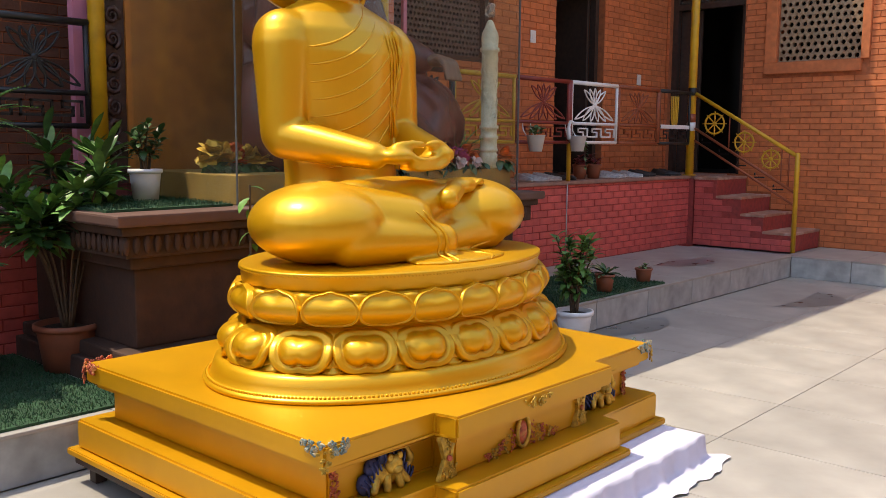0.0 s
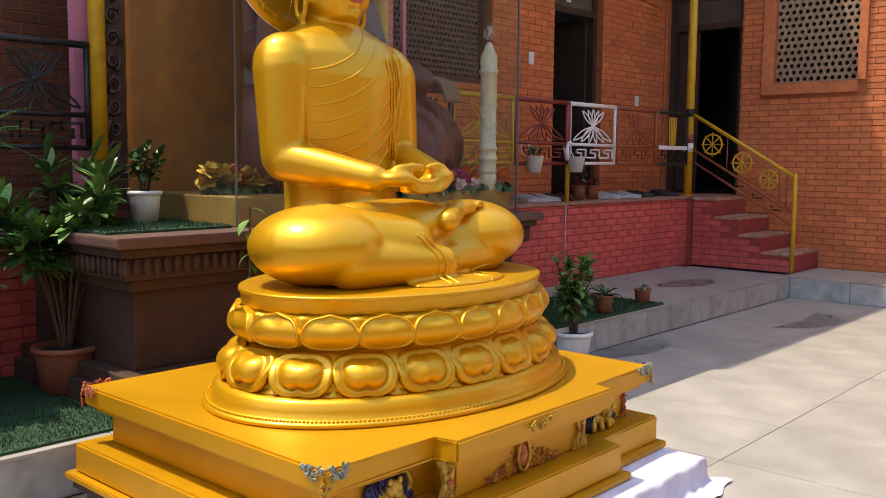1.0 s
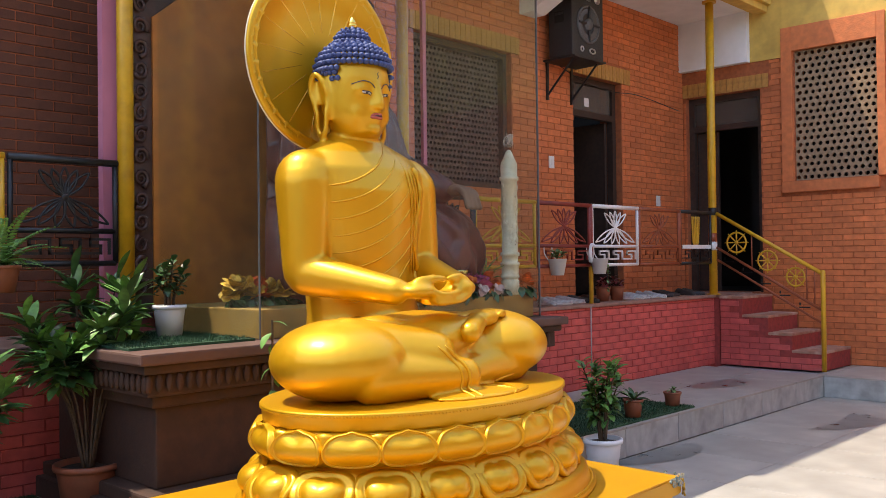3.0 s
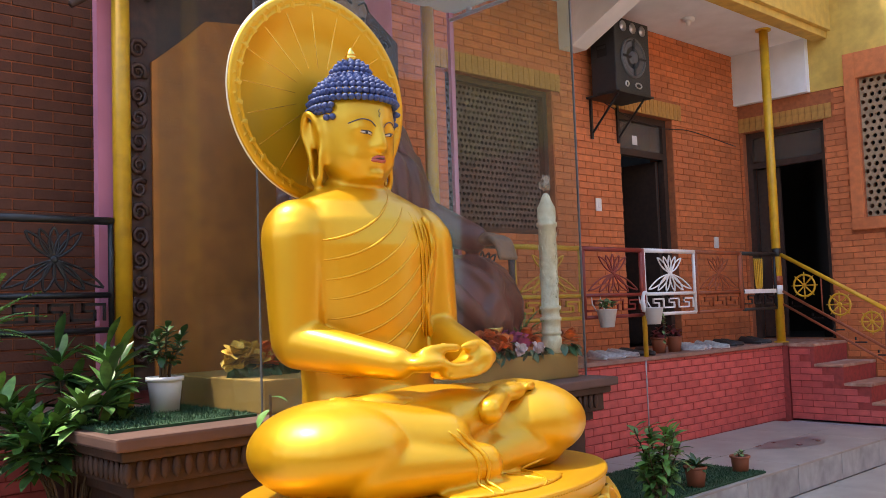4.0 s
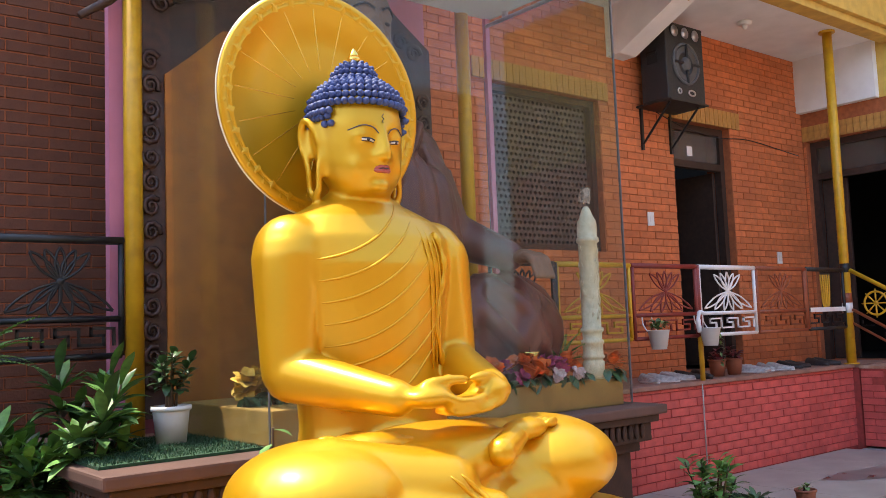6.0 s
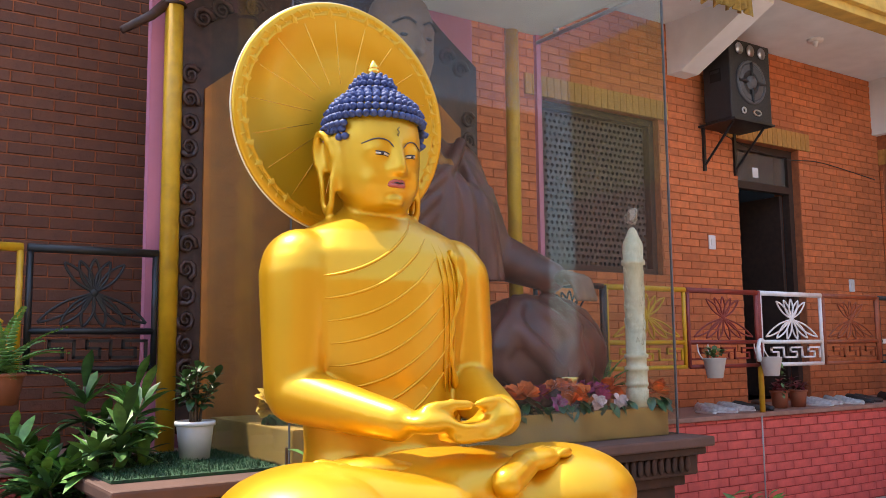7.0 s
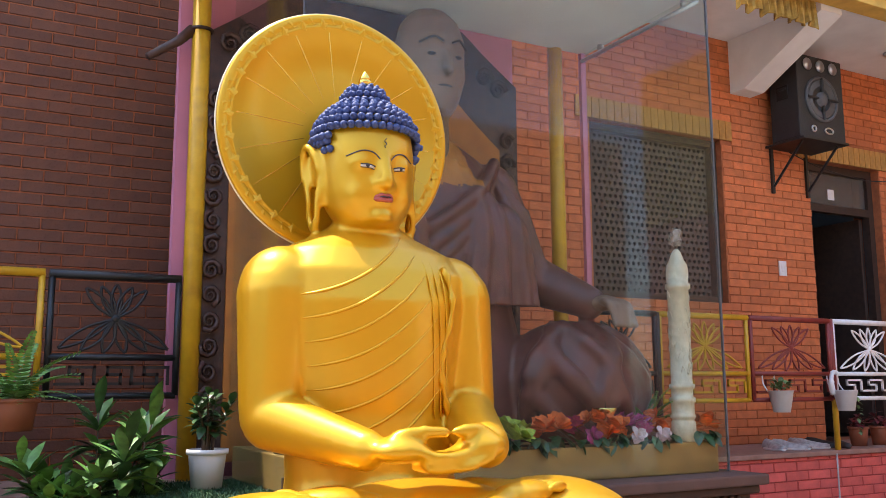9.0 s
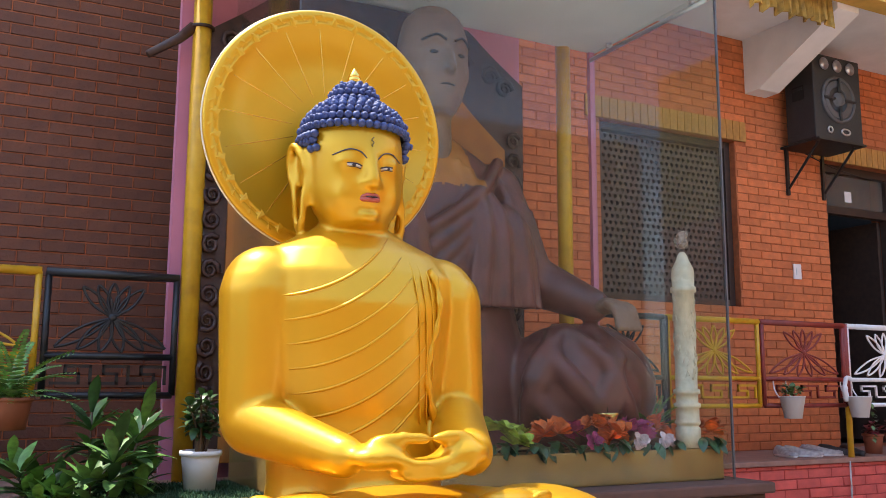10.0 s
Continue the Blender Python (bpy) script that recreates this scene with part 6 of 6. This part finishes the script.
# ---- turf mats ----
def turf(name, lo, hi, z):
    rnd = random.Random(int(lo[0] * 50))
    bm = boxes(((lo[0], lo[1], z), (hi[0], hi[1], z + 0.012)))
    ob = obj(name, bm, TURF)
    tagged(ob, "green artificial turf mat on the stone", "mat")
    area = (hi[0] - lo[0]) * (hi[1] - lo[1])
    verts, faces = [], []
    for _ in range(int(area * 9000)):
        x, y, a = rnd.uniform(lo[0], hi[0]), rnd.uniform(lo[1], hi[1]), rnd.uniform(0, 6.28)
        n, w, h = len(verts), 0.0022, rnd.uniform(0.010, 0.022)
        verts += [(x - w * math.cos(a), y - w * math.sin(a), z + 0.011), (x + w * math.cos(a), y + w * math.sin(a), z + 0.011), (x + rnd.uniform(-0.012, 0.012), y + rnd.uniform(-0.012, 0.012), z + 0.011 + h)]
        faces.append((n, n + 1, n + 2))
    me = bpy.data.meshes.new("pile")
    me.from_pydata(verts, [], faces)
    me.materials.append(TURF)
    b = new("pile", me)
    b.parent = ob
    tagged(b, kind="stuff")


turf("turf_mat", (-4.88, -0.6), (KX - 0.04, 2.36), SLAB + 0.001)
turf("turf_mat", (-4.70, 2.40), (-3.86, 3.10), 1.031)
turf("turf_mat", (-4.45, 5.0), (KX - 0.03, 7.25), SLAB + 0.001)


# ---- plants ----
def blade_mesh(name, length, width, mat, droop=0.35, fold=0.25, rows=7):
    bm = bmesh.new()
    out = []
    for i in range(rows):
        v = i / (rows - 1)
        w = width * (0.10 + 0.90 * math.sin(math.pi * (0.12 + 0.88 * v) ** 1.35)) if i < rows - 1 else 0.0015
        x, z = length * v * (1 - 0.12 * v), -droop * length * v * v
        out.append([bm.verts.new((x, -w, z + fold * w)), bm.verts.new((x, 0, z)), bm.verts.new((x, w, z + fold * w))])
    for a, b in zip(out, out[1:]):
        for i in range(2):
            bm.faces.new((a[i], a[i + 1], b[i + 1], b[i]))
    me = bpy.data.meshes.new(name)
    bm.to_mesh(me)
    bm.free()
    for p in me.polygons:
        p.use_smooth = True
    me.materials.append(mat)
    return me


STRAP = [blade_mesh("leaf", 0.18, 0.024, LEAF, 0.06 + 0.12 * k, 0.3) for k in range(3)]
STRAP_DARK = [blade_mesh("leaf", 0.17, 0.023, LEAF_DARK, 0.12 + 0.15 * k, 0.3) for k in range(3)]
SMALL = [blade_mesh("leaf", 0.075, 0.019, LEAF_DARK, 0.2 + 0.2 * k, 0.2, 5) for k in range(3)]
SMALL_GREEN = [blade_mesh("leaf", 0.085, 0.024, LEAF, 0.3 + 0.2 * k, 0.2, 5) for k in range(3)]
PALE = [blade_mesh("leaf", 0.045, 0.014, LEAF_PALE, 0.2 + 0.2 * k, 0.2, 5) for k in range(3)]
REDDISH = [blade_mesh("leaf", 0.075, 0.02, LEAF_RED, 0.2 + 0.2 * k, 0.2, 5) for k in range(3)]
SPIKE = [blade_mesh("leaf", 0.14, 0.016, LEAF_DARK, 0.1 + 0.1 * k, 0.5, 5) for k in range(2)]


def leaf_at(parent, me, p, yaw, up, roll=0.0, scale=1.0):
    o = new("leaf", me)
    o.parent = parent
    o.matrix_basis = Matrix.Translation(p) @ Matrix.Rotation(yaw, 4, "Z") @ Matrix.Rotation(-up, 4, "Y") @ Matrix.Rotation(roll, 4, "X") @ Matrix.Scale(scale, 4)


def pot(t, r, h, mat, lip=True, taper=0.78):
    prof = [(r * taper, 0.0), (r * 0.97, h * 0.86), (r * 0.97, h * 0.87), (r * 1.07, h * 0.875), (r * 1.09, h * 0.93), (r * 1.07, h), (r * 0.96, h), (r * 0.93, h * 0.86), (r * 0.90, h * 0.84)] if lip else [(r * taper, 0.0), (r, h * 0.97), (r * 1.03, h * 0.975), (r * 1.03, h), (r * 0.95, h), (r * 0.92, h * 0.88)]
    part("pot", lathe(bmesh.new(), prof, 32), mat, t, smooth=True)
    part("soil", lathe(bmesh.new(), [(r * 0.5, h * 0.80), (r * 0.93, h * 0.88), (r * 0.5, h * 0.90)], 20), SOIL, t)


def rosette_plant(at, label, height, stems, leaves, seed, meshes, pot_r=0.16, pot_h=0.25, pot_mat=TERRACOTTA, spread=0.25, sizes=(0.85, 1.2), dirn=0.0, category="potted plant", crown=0.5, low=0.62):
    """A few bare stems, each topped and flanked by whorls of strap leaves."""
    rnd = random.Random(seed)
    t = thing("potted_plant", label, category, at)
    pot(t, pot_r, pot_h, pot_mat)
    for s in range(stems):
        a = 2 * math.pi * s / stems + rnd.uniform(-0.4, 0.4) + dirn
        top = Vector((spread * math.cos(a) * rnd.uniform(0.4, 1.0), spread * math.sin(a) * rnd.uniform(0.4, 1.0), height * rnd.uniform(low, 1.0)))
        pts = curve([(0.02 * math.cos(a), 0.02 * math.sin(a), pot_h * 0.85), (top.x * 0.4, top.y * 0.4, pot_h + (top.z - pot_h) * 0.5), top], 6)
        part("stem", tube(bmesh.new(), pts, [0.0065 - 0.0002 * i for i in range(len(pts))], 6), STEM, t, smooth=True)
        for k in range(leaves):
            u = 1 - (k / leaves) * crown
            p = pts[min(len(pts) - 1, int(u * (len(pts) - 1)))]
            b = k * 2.4 + rnd.uniform(-0.3, 0.3)
            leaf_at(t, rnd.choice(meshes), p, b, 1.3 * (1 - k / leaves) - 0.25 + rnd.uniform(-0.25, 0.25), rnd.uniform(-0.3, 0.3), rnd.uniform(*sizes))
    return t


rosette_plant((-4.36, 2.43, SLAB + 0.012), "tall croton with glossy strap leaves in a terracotta pot", 1.22, 17, 30, 11, STRAP + STRAP_DARK[:2], 0.155, 0.24, TERRACOTTA, 0.31, crown=0.2, low=0.6)
rosette_plant((-4.42, 1.82, SLAB + 0.012), "leafy croton in a terracotta pot on the turf", 0.92, 10, 22, 12, STRAP + STRAP_DARK[:1], 0.15, 0.22, TERRACOTTA, 0.34, crown=0.22, low=0.5)
rosette_plant((-3.37, 5.58, GROUND + 0.001), "bushy green plant in a white plastic pot", 0.80, 13, 18, 13, SMALL_GREEN, 0.125, 0.25, WHITE_POT, 0.17, (0.8, 1.3))
rosette_plant((-4.36, 2.89, 1.044), "small jade plant in a white plastic pot", 0.42, 7, 15, 14, SMALL, 0.085, 0.17, WHITE_POT, 0.12, (0.7, 1.1))
rosette_plant((-3.68, 6.47, SLAB + 0.013), "spiky dark succulent in a small terracotta pot", 0.20, 1, 16, 15, SPIKE, 0.075, 0.14, TERRACOTTA, 0.02)
rosette_plant((-3.72, 7.15, SLAB), "tiny cactus in a small terracotta pot", 0.19, 2, 7, 16, PALE, 0.07, 0.13, TERRACOTTA, 0.03)
rosette_plant((-5.10, 8.22, FLOOR), "red-leaved coleus in a small terracotta pot", 0.24, 3, 8, 17, REDDISH, 0.075, 0.15, TERRACOTTA, 0.06)
rosette_plant((-5.10, 8.48, FLOOR), "red-leaved coleus in a small terracotta pot", 0.26, 3, 8, 18, REDDISH, 0.075, 0.15, TERRACOTTA, 0.06)


def hanging_pot(y, label, seed, swan):
    rnd = random.Random(seed)
    t = thing("hanging_pot", label, "flower pot", (XR + 0.11, y, 1.29))
    pot(t, 0.085, 0.15, WHITE_POT, False, 0.68)
    for s in (-1, 1):
        part("hook", tube(bmesh.new(), curve([(-0.06, s * 0.06, 0.14), (-0.10, s * 0.06, 0.2), (-0.11, s * 0.06, 0.27), (-0.135, s * 0.06, 0.26)], 5), 0.005, 6), WHITE, t)
    if swan:
        part("swan_neck", tube(bmesh.new(), curve([(-0.05, -0.07, 0.12), (-0.04, -0.10, 0.20), (-0.04, -0.075, 0.28), (-0.03, -0.03, 0.27)], 6), [0.022] * 8 + [0.016] * 10 + [0.006], 8), WHITE_POT, t, "curved white swan neck", True)
        for k in range(16):
            leaf_at(t, rnd.choice(PALE), (0.03, 0.08, 0.14 - 0.022 * k * 0.9), rnd.uniform(-1, 2), rnd.uniform(-1, 0.2))
    else:
        for k in range(46):
            a = rnd.uniform(0, 6.28)
            leaf_at(t, rnd.choice(PALE), (0.07 * math.cos(a) * rnd.random(), 0.07 * math.sin(a) * rnd.random(), 0.15 + rnd.uniform(0, 0.06)), a, rnd.uniform(0.1, 1.3), 0, rnd.uniform(0.9, 1.5))


hanging_pot(7.02, "white plastic rail pot filled with variegated leaves", 1, False)
hanging_pot(7.70, "white swan-shaped plastic rail pot with a trailing stem", 2, True)

# fern at the railing
rnd = random.Random(21)
t = thing("fern", "bright green fern arching from a hanging pot", "fern", (-4.68, 2.12, 1.30))
pot(t, 0.10, 0.14, TERRACOTTA)
FROND = []
bm = bmesh.new()
for k in range(18):
    v = k / 17
    for s in (-1, 1):
        petal_leaf(bm, (0.34 * v, 0, -0.16 * v * v + 0.05 * v), (0.45, s, -0.1), (0, 0, 1), 0.055 * (1 - 0.75 * v), 0.008, 0, 0.2)
fm = bpy.data.meshes.new("frond")
bm.to_mesh(fm)
bm.free()
fm.materials.append(LEAF)
for k in range(22):
    leaf_at(t, fm, (0, 0, 0.14), k * 2.4, rnd.uniform(0.1, 1.1), 0, rnd.uniform(0.8, 1.15))

# feathery sprigs behind the candle
t = thing("fern", "dark feathery fern sprigs behind the candle", "fern", (-4.17, 5.25, LEDGE))
pot(t, 0.05, 0.06, TERRACOTTA)
for k in range(26):
    leaf_at(t, fm, (0, 0, 0.05), k * 2.4, rnd.uniform(0.5, 1.5), rnd.uniform(-0.4, 0.4), rnd.uniform(0.5, 0.95))

# thin vine beside the shrine plinth, with a cane
t = thing("vine", "thin vine with heart-shaped leaves on a cane", "vine", (KX + 0.03, 2.95, GROUND))
part("cane", tube(bmesh.new(), [(0, 0, 0), (0.01, 0.0, 1.2)], 0.006, 6), STEM, t)
for k in range(15):
    leaf_at(t, rnd.choice(SMALL_GREEN), (0.005, 0, 0.42 + 0.055 * k), k * 2.3, rnd.uniform(-0.5, 0.4), 0, rnd.uniform(0.8, 1.25))
t = thing("drain_pipe", "thin white pipe running down the red wall", "pipe", (XR + 0.03, 7.66, SLAB))
part("pipe", tube(bmesh.new(), [(0.0, 0, 0.0), (0, 0.0, 0.79)], 0.006, 8), MARBLE_SIDE, t, smooth=True)

# ---- shoes on the veranda ----
def shoe(x, y, yaw, mat, label):
    t = thing("shoe", label, "shoe", pose(x, y, FLOOR + 0.0005, 0, 0, yaw), "shoes by the door")
    bm = bmesh.new()
    pts = [(-0.13, 0.032, 0.05), (-0.11, 0.038, 0.065), (-0.05, 0.038, 0.06), (0.0, 0.042, 0.045), (0.07, 0.046, 0.032), (0.12, 0.036, 0.026), (0.14, 0.012, 0.02)]
    rows = [[bm.verts.new((x0, w * math.cos(a), 0.014 + h * max(0, math.sin(a)) * 1.0)) for a in [math.pi * k / 8 for k in range(9)]] for x0, w, h in pts]
    for a, b in zip(rows, rows[1:]):
        for k in range(8):
            bm.faces.new((a[k], a[k + 1], b[k + 1], b[k]))
    bm.faces.new(rows[0]), bm.faces.new(rows[-1])
    part("upper", bm, mat, t, smooth=True)
    so = lathe(bmesh.new(), [(0.95, 0), (1.0, 0.004), (1.0, 0.016)], 20, 0.145, 0.046)
    part("sole", so, WHITE if mat is SHOE else SHOE_DARK, t)
    return t


rnd = random.Random(31)
for y, m, nm in ((7.30, SHOE, "pale grey canvas"), (7.42, SHOE, "pale grey canvas"), (7.55, SHOE, "pale grey canvas"), (7.66, SHOE, "pale grey canvas"), (7.82, SHOE_DARK, "dark leather"), (7.93, SHOE_DARK, "dark leather"), (8.72, SHOE, "white rubber"), (8.82, SHOE, "white rubber"), (9.02, SHOE, "pale grey canvas"), (9.13, SHOE, "pale grey canvas"), (9.42, SHOE_DARK, "dark leather"), (9.53, SHOE_DARK, "dark leather"), (9.95, SHOE_DARK, "dark leather"), (10.05, SHOE_DARK, "dark leather")):
    shoe(-5.08 + rnd.uniform(-0.05, 0.05), y, rnd.uniform(-30, 60), m, nm + " shoe resting on the veranda floor")

# ---- brick pieces of the walls ----
HOLES = [WIN, DOOR, (5.98, 3.55, 7.64, 3.725), (8.45, 3.51, 9.76, 3.695)]
bricks(WALL_A, brick_run(3.42, YB - 0.002, FLOOR, 4.46, HOLES), lambda u, v, d: (XA + d, u, v), BRICK, None, 3)
# this end of the facade gets the brick coloured for shade
bricks(WALL_A, brick_run(-0.8, 3.42, FLOOR, 4.46, []), lambda u, v, d: (XA + d, u, v), BRICK_SHADED, (1.2, 1.9, 2.9, 3.3), 8)
bricks(WALL_B, brick_run(-5.70, 2.9, SLAB, 3.835, [DOOR_B, JALI_B, (-4.38, 2.2, -3.2, 3.95), (-5.70, 3.5, -4.55, 4.0), (-5.8, 0.1, -4.54, 0.99), (-4.6, 0.1, -4.237, 0.775), (-4.3, 0.1, -3.97, 0.585), (-4.0, 0.1, -3.635, 0.4)]), lambda u, v, d: (u, YB - d, v), BRICK, None, 4)
bricks(PLATFORM, brick_run(-0.5, YS - 0.0, SLAB, FLOOR - 0.036, []), lambda u, v, d: (XR + d, u, v), BRICK_RED, (7.2, 0.2, 9.3, 1.0), 5)
side = [r for r in brick_run(-4.82, -3.64, SLAB, 0.95, []) if any(r[2] <= nx and r[3] <= nz - 0.028 for nx, nz in NOSE)]
bricks(STAIRS, side, lambda u, v, d: (u, YS - d, v), BRICK_RED, None, 6)
